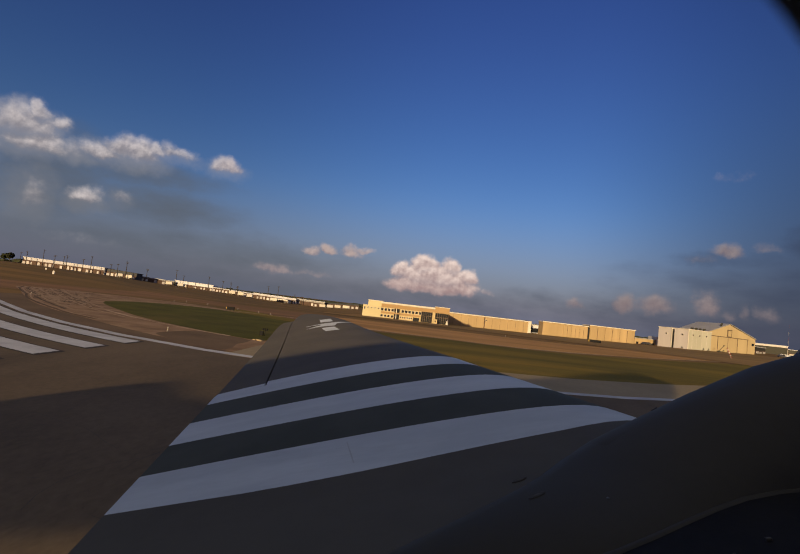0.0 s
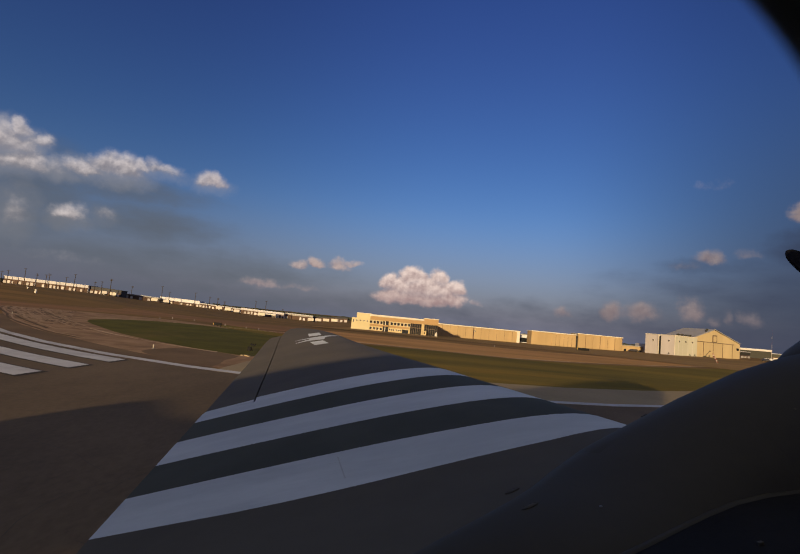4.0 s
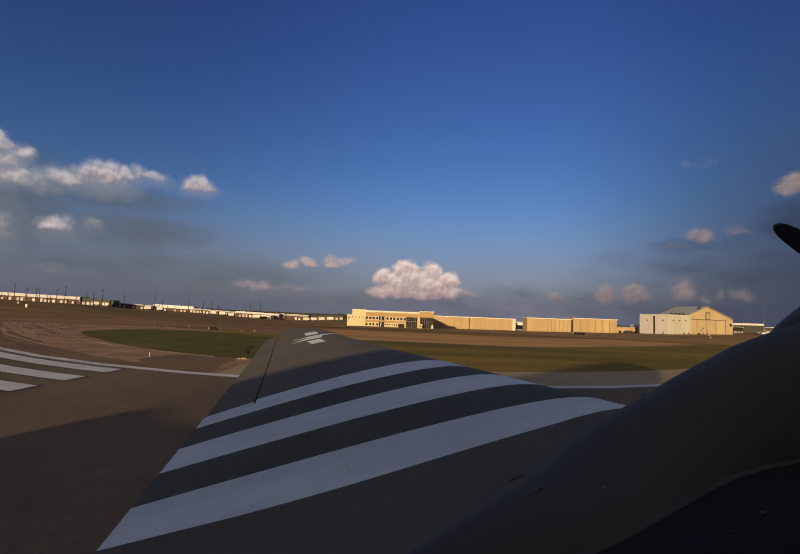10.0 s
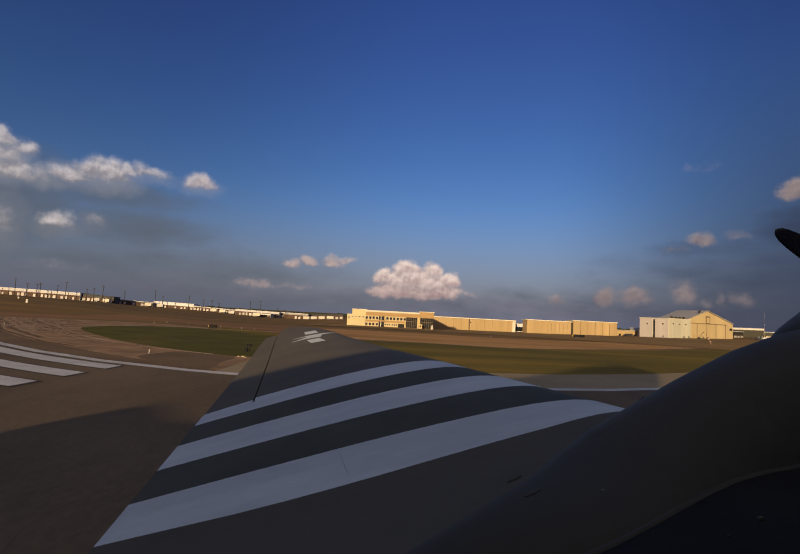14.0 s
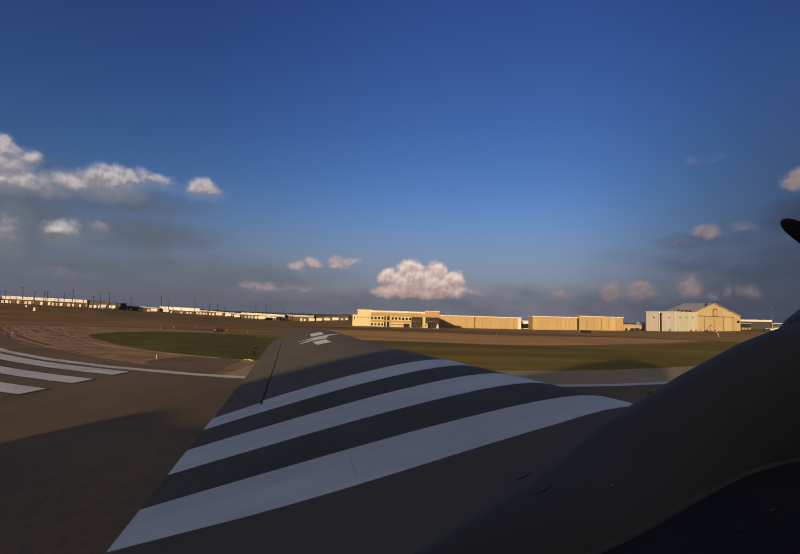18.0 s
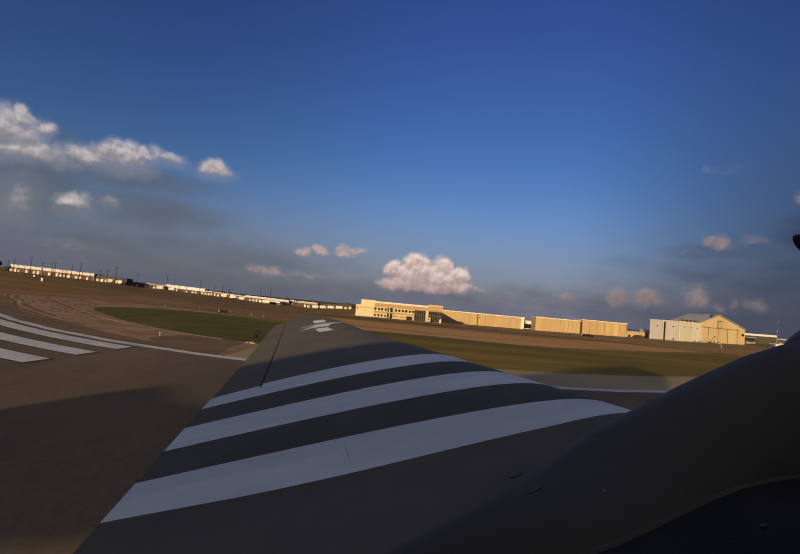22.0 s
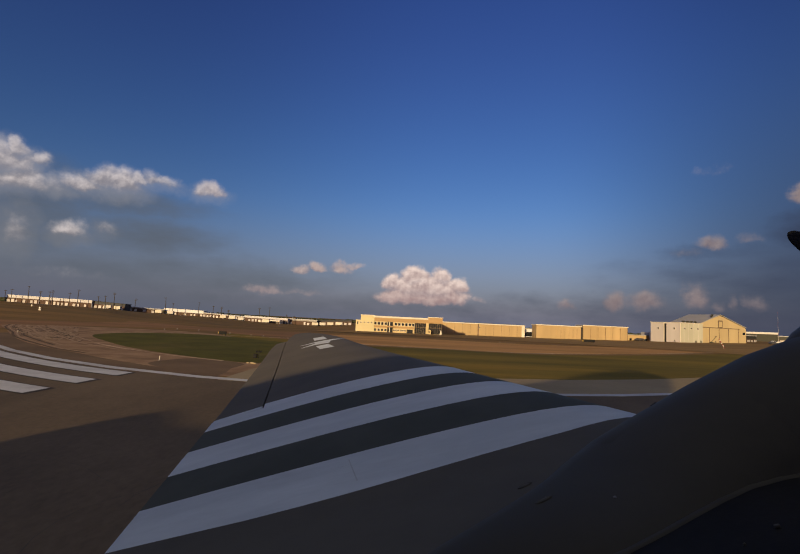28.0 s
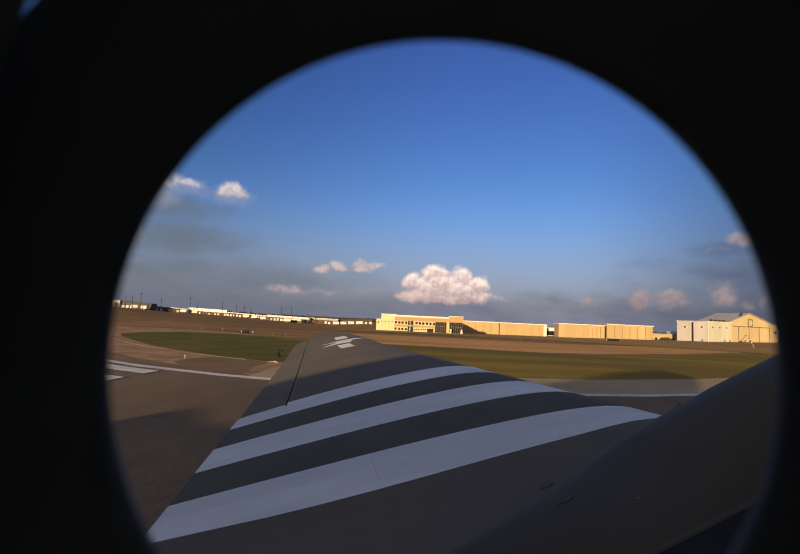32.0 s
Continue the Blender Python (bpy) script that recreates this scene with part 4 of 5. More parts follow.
# fuselage with the window at the eye
WALL_Y = 0.045
FUS_Y = WALL_Y - 1.205
FUS = [(9.3, 0.12, 0.12, 0.28), (9.05, 0.40, 0.28, 0.30), (8.4, 0.74, 0.68, 0.57), (7.9, 0.92, 0.90, 0.60), (7.2, 1.04, 1.15, 0.55), (6.0, 1.10, 1.35, 0.35), (4.6, 1.16, 1.54, 0.15), (3.6, 1.2, 1.64, 0.04), (1.2, 1.2, 1.50, -0.12), (0.21, 1.2, 1.25, -0.2), (-0.21, 1.2, 1.25, -0.2), (-1.5, 1.2, 1.25, -0.2), (-3.2, 1.18, 1.22, -0.18), (-5.0, 1.10, 1.14, -0.1), (-7.5, 0.90, 0.96, 0.0), (-10.0, 0.62, 0.70, 0.12), (-12.6, 0.30, 0.38, 0.25), (-14.2, 0.05, 0.08, 0.3)]
CROWN = [(-9.0, 0.0), (-4.0, 0.20), (-1.5, 0.33), (0.21, 0.36), (1.2, 0.14), (3.6, 0.0)]     # how far the roof rises over the ring


def fuselage_mesh():
    zs = 0.21
    angs = []
    a0 = math.asin((zs + 0.2) / 1.25)
    a1 = math.asin((-zs + 0.2) / 1.25)
    angs = [a1, a0] + [a0 + (2 * math.pi + a1 - a0) * i / 27 for i in range(1, 27)]
    k = len(angs)
    vs, fs = [], []
    for x, w, h, c in FUS:
        for a in angs:
            rise = float(np.interp(x, [p[0] for p in CROWN], [p[1] for p in CROWN])) * max(0.0, (math.sin(a) - 0.45) / 0.55)
            vs.append((x, FUS_Y + w * math.cos(a), c + h * math.sin(a) + rise))
    for r in range(len(FUS) - 1):
        for i in range(k):
            j = (i + 1) % k
            if FUS[r][0] == 0.21 and i == 0:
                continue
            if FUS[r][0] in (3.6, 1.2, -0.21, -1.5) and i == 13:      # cabin windows on the far side
                continue
            fs.append((r * k + i, r * k + j, (r + 1) * k + j, (r + 1) * k + i))
    fs += [tuple(range(k)), tuple((len(FUS) - 1) * k + i for i in range(k))]
    return finish(mesh_of("fuselage", vs, fs, [OLIVE], smooth=True))


fuselage = add("fuselage", fuselage_mesh(), plane, "olive drab fuselage")
# pale shell, never seen, added inside to bounce light onto the porthole rim
bounce_me = fuselage_mesh()
bounce_me.materials.clear()
bounce_me.materials.append(BOUNCE_PAINT)
for v in bounce_me.vertices:
    v.co.y = FUS_Y + (v.co.y - FUS_Y) * 0.972
    v.co.z = v.co.z * 0.972
add("cabin_lining", bounce_me, fuselage, "unseen pale shell added to bounce light in the cabin")


def plate_with_hole(name, half, hole, rnd, y0, y1, mat, circle=False):
    """A square plate, pierced by a rounded square or a circle."""
    n = 48
    out, inn = [], []
    for i in range(n):
        a = 2 * math.pi * i / n + math.pi / n
        c, s = math.cos(a), math.sin(a)
        q = max(abs(c), abs(s))
        out.append((half * c / q, half * s / q))
        if circle:
            inn.append((hole * c, hole * s))
        else:
            e = 2.0 / rnd
            inn.append((hole * math.copysign(abs(c) ** e, c), hole * math.copysign(abs(s) ** e, s)))
    vs, fs = [], []
    for y in (y0, y1):
        vs += [(x, y, z) for x, z in out] + [(x, y, z) for x, z in inn]
    for i in range(n):
        j = (i + 1) % n
        fs += [(i, j, n + j, n + i), (2 * n + i, 3 * n + i, 3 * n + j, 2 * n + j), (n + i, n + j, 3 * n + j, 3 * n + i), (i, 2 * n + i, 2 * n + j, j)]
    return finish(mesh_of(name, vs, fs, [mat]))


WINDOW = PLANE.inverted() @ Matrix.Translation((0.0, 0.045, 3.503))
frame_plate = add("window_frame", plate_with_hole("window_frame", 0.27, 0.0700, 5.0, -0.026, -0.004, CABIN_LINING), fuselage, "dark window frame")
frame_plate.matrix_basis = WINDOW
RIM = [(0.0500, 0.0), (0.0505, 0.0012), (0.053, 0.0020), (0.066, 0.0035), (0.0850, 0.0030), (0.0875, 0.0), (0.0850, -0.0030), (0.066, -0.0035), (0.053, -0.0020), (0.0505, -0.0012)]
rv, rf = [], []
for i in range(96):
    a = 2 * math.pi * i / 96
    for r, d in RIM:
        rv.append((r * math.cos(a), d, r * math.sin(a)))
for i in range(96):
    j = (i + 1) % 96
    for p in range(len(RIM)):
        q = (p + 1) % len(RIM)
        rf.append((i * 10 + p, i * 10 + q, j * 10 + q, j * 10 + p))
rim = add("porthole_rim", finish(mesh_of("porthole_rim", rv, rf, [RUBBER], smooth=True)), fuselage, "round black rubber grommet")
rim.matrix_basis = WINDOW
pane = add("pane", plate_with_hole("pane", 0.0715, 0.064, 2, -0.0012, 0.0012, PANE, True), fuselage, "clear acrylic window pane")
pane.matrix_basis = WINDOW
pane.visible_shadow = False

# tail, far wing and undercarriage
fin_v = [(-9.0, 0.62), (-11.2, 0.98), (-12.3, 1.25), (-13.3, 1.62), (-13.9, 1.82), (-14.4, 1.86), (-14.66, 1.66), (-14.72, 0.9), (-14.4, 0.22), (-11.0, 0.3)]
fv = [(x, FUS_Y + d, z) for d in (-0.06, 0.06) for x, z in fin_v]
m9 = len(fin_v)
add("fin", finish(mesh_of("fin", fv, [tuple(range(m9)), tuple(range(m9, 2 * m9))] + [(i, (i + 1) % m9, m9 + (i + 1) % m9, m9 + i) for i in range(m9)], [OLIVE])), plane)
tp = [(-11.2, 0.3), (-12.4, 3.2), (-13.0, 3.6), (-13.7, 3.2), (-13.9, 0.2)]
for sg in (1, -1):
    tv = [(x, FUS_Y + sg * w, 0.22 + d) for d in (-0.05, 0.05) for x, w in tp]
    add("tailplane", finish(mesh_of("tailplane", tv, [tuple(range(5)), tuple(range(5, 10))] + [(i, (i + 1) % 5, 5 + (i + 1) % 5, 5 + i) for i in range(5)], [OLIVE])), plane)
me = port_wing.data.copy()
me.transform(Matrix.Translation((0, 2 * FUS_Y, 0)) @ Matrix.Diagonal((1, -1, 1, 1)))
me.flip_normals()
starboard = add("wing", me, plane, "olive starboard wing")
for nm in ("stripe_panel", "outer_panel", "aileron"):
    src = [o for o in port_wing.children if o.name.startswith(nm)][0].data.copy()
    src.transform(Matrix.Translation((0, 2 * FUS_Y, 0)) @ Matrix.Diagonal((1, -1, 1, 1)))
    src.flip_normals()
    add(nm, src, starboard)
for nm, me0 in (("nacelle", nacelle.data),):
    src = me0.copy()
    src.transform(Matrix.Translation((0, 2 * FUS_Y, 0)) @ Matrix.Diagonal((1, -1, 1, 1)))
    src.flip_normals()
    far_nacelle = add("nacelle", src, plane)
    src = turned_body("cowling", COWL, COWL_METAL)
    src.transform(Matrix.Translation((0, 2 * FUS_Y, 0)) @ Matrix.Diagonal((1, -1, 1, 1)))
    src.flip_normals()
    add("cowling", src, far_nacelle)
wheel_me = tube("wheel", [(-0.16, 0.2), (-0.17, 0.38), (-0.12, 0.53), (0, 0.57), (0.12, 0.53), (0.17, 0.38), (0.16, 0.2)], TYRE, "Y", 28)
to_plane = PLANE.inverted()
for sg in (1, -1):
    y = FUS_Y + sg * (NAC_Y - FUS_Y)
    axle = to_plane @ Vector((*(PLANE @ Vector((2.0, y, -1.0))).xy, 0.60))
    wh = add("wheel", wheel_me, plane)
    wh.matrix_basis = Matrix.Translation(axle)
    add("gear_leg", tube("gear_leg", [(-1.3, 0.07), (axle.z - NAC_Z + 0.2, 0.07)], STEEL, "Z", 12), plane).matrix_basis = Matrix.Translation((axle.x, y + 0.26, axle.z + 1.35))
tail_axle = to_plane @ Vector((*(PLANE @ Vector((-11.6, FUS_Y, 0))).xy, 0.27))
tw = add("tail_wheel", tube("tail_wheel", [(-0.07, 0.1), (-0.08, 0.2), (0, 0.26), (0.08, 0.2), (0.07, 0.1)], TYRE, "Y", 20), plane)
tw.matrix_basis = Matrix.Translation(tail_axle)
add("tail_strut", tube("tail_strut", [(0, 0.05), (1.6, 0.05)], STEEL, "Z", 10), plane).matrix_basis = Matrix.Translation(tail_axle + Vector((0, 0.12, -0.05)))

# ---------------------------------------------------------------- buildings
def wall_box(name, x0, x1, y0, y1, h, mat, parent, z, label=""):
    return box(name, x0, x1, y0, y1, z - 1.5, z + h, mat, parent, label)


def window_at(parent, x, y, z, w, h, pane_mat=None, frame_mat=None, d=0.12):
    """A framed window proud of a wall that faces -y; its middle at x, z."""
    fm, t = frame_mat or TRIM, 0.10
    vs, fs = [], []
    for yy in (y - d, y + 0.05):
        for a, b in ((w / 2 + t, h / 2 + t), (w / 2, h / 2)):
            vs += [(x - a, yy, z - b), (x + a, yy, z - b), (x + a, yy, z + b), (x - a, yy, z + b)]
    for i in range(4):
        j = (i + 1) % 4
        fs += [(i, j, 4 + j, 4 + i), (8 + i, 12 + i, 12 + j, 8 + j), (i, 8 + i, 8 + j, j), (4 + i, 4 + j, 12 + j, 12 + i)]
    win = add("window", finish(mesh_of("window", vs, fs, [fm])), parent)
    box("pane", x - w / 2, x + w / 2, y - 0.05, y - 0.01, z - h / 2, z + h / 2, pane_mat or DARK_GLASS, win)
    return win


def seams(parent, xs, y, z0, z1, w=0.22, mat=None, name="panel_seam"):
    for x in xs:
        box(name, x - w / 2, x + w / 2, y - 0.06, y + 0.02, z0, z1, mat or SEAM, parent)


def build_office():
    """Two storey terminal with strip windows and two glazed halls."""
    y, z = 240.0, ground_z(-2, 240.0) + 0.05
    X = lambda p: -21.2 + (p - 692) * 0.2504
    b = tagged(empty("terminal_building", Matrix.Translation((0, 0, 0))), "cream two storey terminal with dark windows and glass halls", "building")
    wall_box("side_block", X(683), X(719), y, y + 18, 5.6, PALE_STUCCO, b, z)
    wall_box("stair_tower", X(692), X(719.5), y + 1.2, y + 14, 7.9, PALE_STUCCO, b, z)
    main = wall_box("wall", X(719), X(798), y + 0.4, y + 58, 7.2, CREAM, b, z)
    wall_box("hall_wall", X(797.8), X(852), y + 0.6, y + 57, 7.2, CREAM, b, z)
    box("upper_band", X(719), X(825), y + 0.1, y + 0.5, z + 5.3, z + 6.9, TAN_BAND, b)
    box("middle_band", X(719), X(797), y + 0.2, y + 0.6, z + 2.3, z + 3.2, TAN_BAND, b)
    box("parapet", X(718), X(826), y - 0.25, y + 5, z + 7.1, z + 7.9, TRIM, b)
    box("hall_parapet", X(824.5), X(852.5), y - 0.5, y + 5, z + 5.5, z + 8.2, TAN_BAND, b)
    box("hall_coping", X(824), X(853), y - 0.7, y + 5.2, z + 8.2, z + 8.5, TRIM, b)
    box("tower_coping", X(691.5), X(720), y + 1.0, y + 14.2, z + 7.9, z + 8.2, TRIM, b)
    for p in (693, 700, 707, 714):
        window_at(b, X(p), y, z + 4.4, 0.55, 0.55)
    window_at(b, X(686.5), y, z + 4.0, 0.5, 1.3)
    for p in (719.5, 726.5, 733, 740, 760, 766.8, 773.5, 780.5, 787.3, 794):
        window_at(b, X(p) + 0.4, y + 0.4, z + 4.25, 1.15, 1.25)
    for p in (719.5, 726.5, 733, 740):
        window_at(b, X(p) + 0.4, y + 0.4, z + 1.15, 1.05, 1.1)
    for p in (757.5, 761.5, 765.5, 771, 775, 779):
        window_at(b, X(p) + 0.2, y + 0.4, z + 1.25, 0.6, 0.7)
    box("entry_glass", X(745), X(755.5), y + 0.15, y + 0.5, z, z + 5.2, DARK_GLASS, b)
    box("entry_canopy", X(744.5), X(756), y - 0.9, y + 0.3, z + 2.6, z + 3.3, TAN_BAND, b)
    box("entry_column", X(748.6), X(749.8), y - 0.1, y + 0.2, z, z + 5.2, TRIM, b)
    box("door", X(783), X(795), y + 0.2, y + 0.5, z, z + 1.9, DARK_GLASS, b)
    for p0, p1, k in ((798.5, 820, 6), (826, 851, 6)):
        hall = box("hall_glazing", X(p0), X(p1), y + 0.1, y + 0.7, z + 0.2, z + 5.3, DARK_GLASS, b)
        for i in range(k + 1):
            xx = X(p0) + (X(p1) - X(p0)) * i / k
            box("mullion", xx - 0.07, xx + 0.07, y - 0.02, y + 0.12, z + 0.2, z + 5.3, SEAM, hall)
        box("transom", X(p0), X(p1), y - 0.04, y + 0.1, z + 3.2, z + 3.38, SEAM, hall)
    box("pillar", X(820.5), X(825.5), y - 0.3, y + 0.7, z - 0.5, z + 5.5, CREAM, b)
    box("kiosk", X(822.5), X(829.5), y - 4.0, y - 1.5, z - 0.5, z + 2.3, CREAM, b)
    box("kiosk_window", X(825), X(827), y - 4.05, y - 3.95, z + 1.0, z + 1.7, DARK_GLASS, b)
    add("roof", box_mesh("roof", X(719), X(797), y + 1, y + 56, z + 7.0, z + 7.3, ROOF), b)
    add("hall_roof", box_mesh("hall_roof", X(798), X(851.6), y + 5.2, y + 56.8, z + 7.2, z + 7.4, ROOF), b)
    cone = tube("canvas_cone", [(0, 0.75), (1.3, 0.5), (2.2, 0.18), (2.4, 0.0)], TRIM, "Z", 12)
    tagged(add("folded_canopy", cone), "white folded canopy beside the glass hall", "canopy").location = (X(849), y - 3.0, ground_z(X(849), y - 3) - 0.02)


build_office()


def build_long_hangar():
    y, z = 302.0, ground_z(49, 302) + 0.4
    b = tagged(empty("long_hangar"), "long low tan metal hangar with ribbed panels", "hangar")
    wall_box("wall", 15.6, 74.1, y, y + 14, 6.9, TAN_WALL, b, z)
    roof_v = [(15.2, y - 0.6, z + 6.9), (74.5, y - 0.6, z + 6.9), (74.5, y + 7, z + 7.4), (15.2, y + 7, z + 7.4), (74.5, y + 14.6, z + 6.9), (15.2, y + 14.6, z + 6.9)]
    add("roof", finish(mesh_of("roof", roof_v, [(0, 1, 2, 3), (3, 2, 4, 5), (1, 4, 2), (0, 3, 5), (0, 5, 4, 1)], [ROOF])), b)
    box("fascia", 15.2, 74.5, y - 0.7, y - 0.4, z + 6.5, z + 7.05, TRIM, b)
    seams(b, [26.6 + 4.8 * i for i in range(10)], y, z, z + 6.5, 0.12)
    d = box("door", 46.2, 47.4, y - 0.3, y + 0.1, z - 0.4, z + 6.3, TAN_WALL, b)
    box("door_shadow_gap", 45.6, 46.2, y - 0.2, y + 0.1, z - 0.4, z + 6.5, DOCK_BROWN, d)
    window_at(b, 46.75, y - 0.25, z + 4.4, 0.7, 0.7)
    box("corner_post", 72.5, 74.4, y - 0.35, y + 0.3, z - 0.5, z + 6.8, TRIM, b)
    # link store between the hangars
    g = tagged(empty("link_store"), "low white store with dark bays between hangars", "store building")
    wall_box("wall", 73.4, 88.4, 320, 332, 5.2, WHITE_ROOF, g, z)
    box("bay", 73.8, 88.0, 319.8, 320.1, z + 0.2, z + 3.1, DARK_GLASS, g)
    box("roof", 73.0, 88.8, 319, 333, z + 5.2, z + 5.5, ROOF, g)


build_long_hangar()


def build_door_hangar():
    y, z = 290.0, ground_z(105, 290) - 0.1
    b = tagged(empty("twin_hangar"), "tan hangar pair with tall sliding doors", "hangar")
    wall_box("wall", 78.4, 104.6, y + 0.3, y + 10, 7.6, TAN_WALL, b, z - 0.4)
    wall_box("wall", 105.8, 131.8, y, y + 12, 8.2, TAN_WALL, b, z)
    # near-black filler, the shade between the hangars put into its colour
    box("recess", 104.6, 105.8, y + 0.5, y + 9, z - 1.5, z + 7.0, GAP_SHADE, b)
    box("roof_edge", 78.0, 105.0, y - 0.5, y + 10.4, z + 7.2, z + 7.7, TRIM, b)
    box("roof_edge", 105.4, 132.2, y - 0.5, y + 12.4, z + 8.2, z + 8.6, TRIM, b)
    for i in range(6):
        x = 90.5 + 2.35 * i
        box("sliding_door", x, x + 2.2, y - 0.15 - 0.12 * (i % 2), y + 0.3, z - 0.6, z + 6.4, TAN_WALL, b)
        box("door_seam", x + 2.12, x + 2.44, y - 0.1, y + 0.3, z - 0.6, z + 6.4, DOCK_BROWN, b)
    for i in range(6):
        x = 106.0 + 4.3 * i
        box("sliding_door", x, x + 4.1, y - 0.3 - 0.15 * (i % 2), y, z - 0.6, z + 7.6, TAN_WALL, b)
        box("door_seam", x + 4.02, x + 4.38, y - 0.2, y, z - 0.6, z + 7.6, DOCK_BROWN, b)
    g = tagged(empty("low_store"), "low tan store building beside the hangars", "store building")
    wall_box("wall", 136.0, 150.5, 302, 316, 3.4, TAN_WALL, g, z + 0.6)
    box("roof", 135.6, 151.0, 301.4, 316.4, z + 4.0, z + 4.4, ROOF, g)
    for x in (138.5, 142, 145.5, 148):
        box("bay", x, x + 1.3, 301.85, 302.1, z + 0.2, z + 2.0, DARK_GLASS, g)
    box("annex", 150.2, 153.4, 299.5, 312, z - 1, z + 6.2, GREY_WALL, g)


build_door_hangar()


def build_gable_hangar():
    y, z = 272.0, ground_z(160, 270) + 0.15
    turn = Matrix.Translation((151.0, y - 3.0, 0)) @ Matrix.Rotation(radians(20), 4, "Z") @ Matrix.Diagonal((1.34, 0.66, 1, 1)) @ Matrix.Translation((-151.0, 3.0 - y, 0))
    b = tagged(empty("gable_hangar", turn), "cream gabled hangar with white side block and vents", "hangar")
    block = wall_box("front_block", 151.0, 163.4, y - 3.0, y + 27, 10.2, SIDE_WALL, b, z)
    box("block_coping", 150.8, 163.6, y - 3.2, y + 27.2, z + 10.2, z + 10.5, TRIM, b)
    # thin front sheet in a darker white, offsetting the stronger sun there
    box("front_siding", 151.0, 163.4, y - 3.03, y - 2.9, z - 1, z + 10.2, WHITE_WALL, b)
    box("corner_trim", 150.85, 151.25, y - 3.1, y - 2.7, z - 1, z + 10.2, TRIM, b)
    # near-black strip on the wall, painted as the shade of a recess
    box("side_recess", 150.9, 151.1, y + 10.6, y + 12.4, z - 1, z + 9.7, GAP_SHADE, b)
    box("side_pilaster", 150.7, 151.1, y + 12.4, y + 13.4, z - 1, z + 10.2, TRIM, b)
    for yy, zz in ((y + 2.5, 7.2), (y + 18.5, 7.0)):
        w = box("window", 150.86, 151.1, yy - 0.9, yy + 0.9, z + zz - 0.5, z + zz + 0.5, TRIM, b)
        box("pane", 150.82, 150.9, yy - 0.7, yy + 0.7, z + zz - 0.36, z + zz + 0.36, DARK_GLASS, w)
    for x in (153.4, 157.0, 160.6):
        window_at(b, x, y - 3.03, z + 7.4, 0.7, 0.7)
    for x in (153.0, 155.4, 158.2, 160.9):
        box("siding_seam", x, x + 0.12, y - 3.06, y - 2.9, z - 1, z + 10.1, SIDE_WALL, block)
    x0, x1, xa = 162.6, 190.4, 175.2
    e0, e1, ap = z + 10.0, z + 9.4, z + 15.8
    gv = [(x, yy, zz) for yy in (y, y + 30) for x, zz in ((x0, z - 1.5), (x1, z - 1.5), (x1, e1), (xa, ap), (x0, e0))]
    add("gable_wall", finish(mesh_of("gable_wall", gv, [(0, 1, 2, 3, 4), (5, 6, 7, 8, 9), (0, 5, 6, 1), (1, 6, 7, 2), (0, 4, 9, 5)], [GABLE_WALL])), b)
    rv = []
    for yy in (y - 0.6, y + 30.5):
        rv += [(x0 - 0.5, yy, e0 - 0.15), (xa, yy, ap + 0.25), (x1 + 0.6, yy, e1 - 0.1)]
    add("roof", finish(mesh_of("roof", rv + [(p[0], p[1], p[2] + 0.35) for p in rv], [(0, 1, 4, 3), (1, 2, 5, 4), (6, 9, 10, 7), (7, 10, 11, 8), (0, 6, 7, 1), (1, 7, 8, 2), (3, 4, 10, 9), (4, 5, 11, 10), (0, 3, 9, 6), (2, 8, 11, 5)], [ROOF])), b)
    for i in range(7):
        yy = y + 1.5 + 4.6 * i
        rib = box("roof_rib", 0, math.hypot(xa - x0, ap - e0), -0.12, 0.12, 0.0, 0.10, SEAM, b)
        rib.matrix_basis = pose(x0 - 0.3, yy, e0 + 0.22, 0, -math.degrees(math.atan2(ap - e0, xa - x0)), 0)
    for i in range(4):
        x = 163.2 + 5.7 * i
        box("sliding_door", x, x + 5.5, y - 0.3 - 0.15 * (i % 2), y, z - 0.6, z + 8.4, GABLE_WALL, b)
        box("door_seam", x + 5.42, x + 5.78, y - 0.35, y, z - 0.6, z + 8.4, DOCK_BROWN, b)
    box("door_track", 163.0, 186.6, y - 0.6, y, z + 8.4, z + 8.8, SEAM, b)
    box("door_tower", 174.0, 176.6, y - 0.35, y, z + 8.8, z + 13.0, SEAM, b)
    box("tower_door", 174.4, 176.2, y - 0.45, y - 0.3, z + 9.2, z + 12.3, GABLE_WALL, b)
    box("end_pier", 186.2, 190.5, y - 0.5, y + 0.2, z - 1, z + 9.0, GABLE_WALL, b)
    box("pier_window", 188.4, 189.9, y - 0.6, y - 0.4, z + 5.4, z + 6.8, DARK_GLASS, b)
    for i, x in enumerate((171.2, 172.9, 178.2, 179.6)):
        zz = (e0 + (ap - e0) * (x - x0) / (xa - x0)) if x < xa else (e1 + (ap - e1) * (x1 - x) / (x1 - xa))
        v = add("roof_vent", tube("roof_vent", [(0, 0.35), (0.6, 0.35), (0.6, 0.6), (1.0, 0.6), (1.2, 0.2)], DARK_PAINT, "Z", 10), b)
        v.location = (x, y + 1.5 + 2 * (i % 2), zz + 0.45)
    for x in (153.4, 155.6, 157.8, 160.0):
        v = add("roof_vent", tube("roof_vent", [(0, 0.5), (0.5, 0.5), (0.5, 0.85), (1.0, 0.85), (1.2, 0.3)], DARK_PAINT, "Z", 10), b)
        v.location = (x, y - 1.6, z + 10.4)


build_gable_hangar()


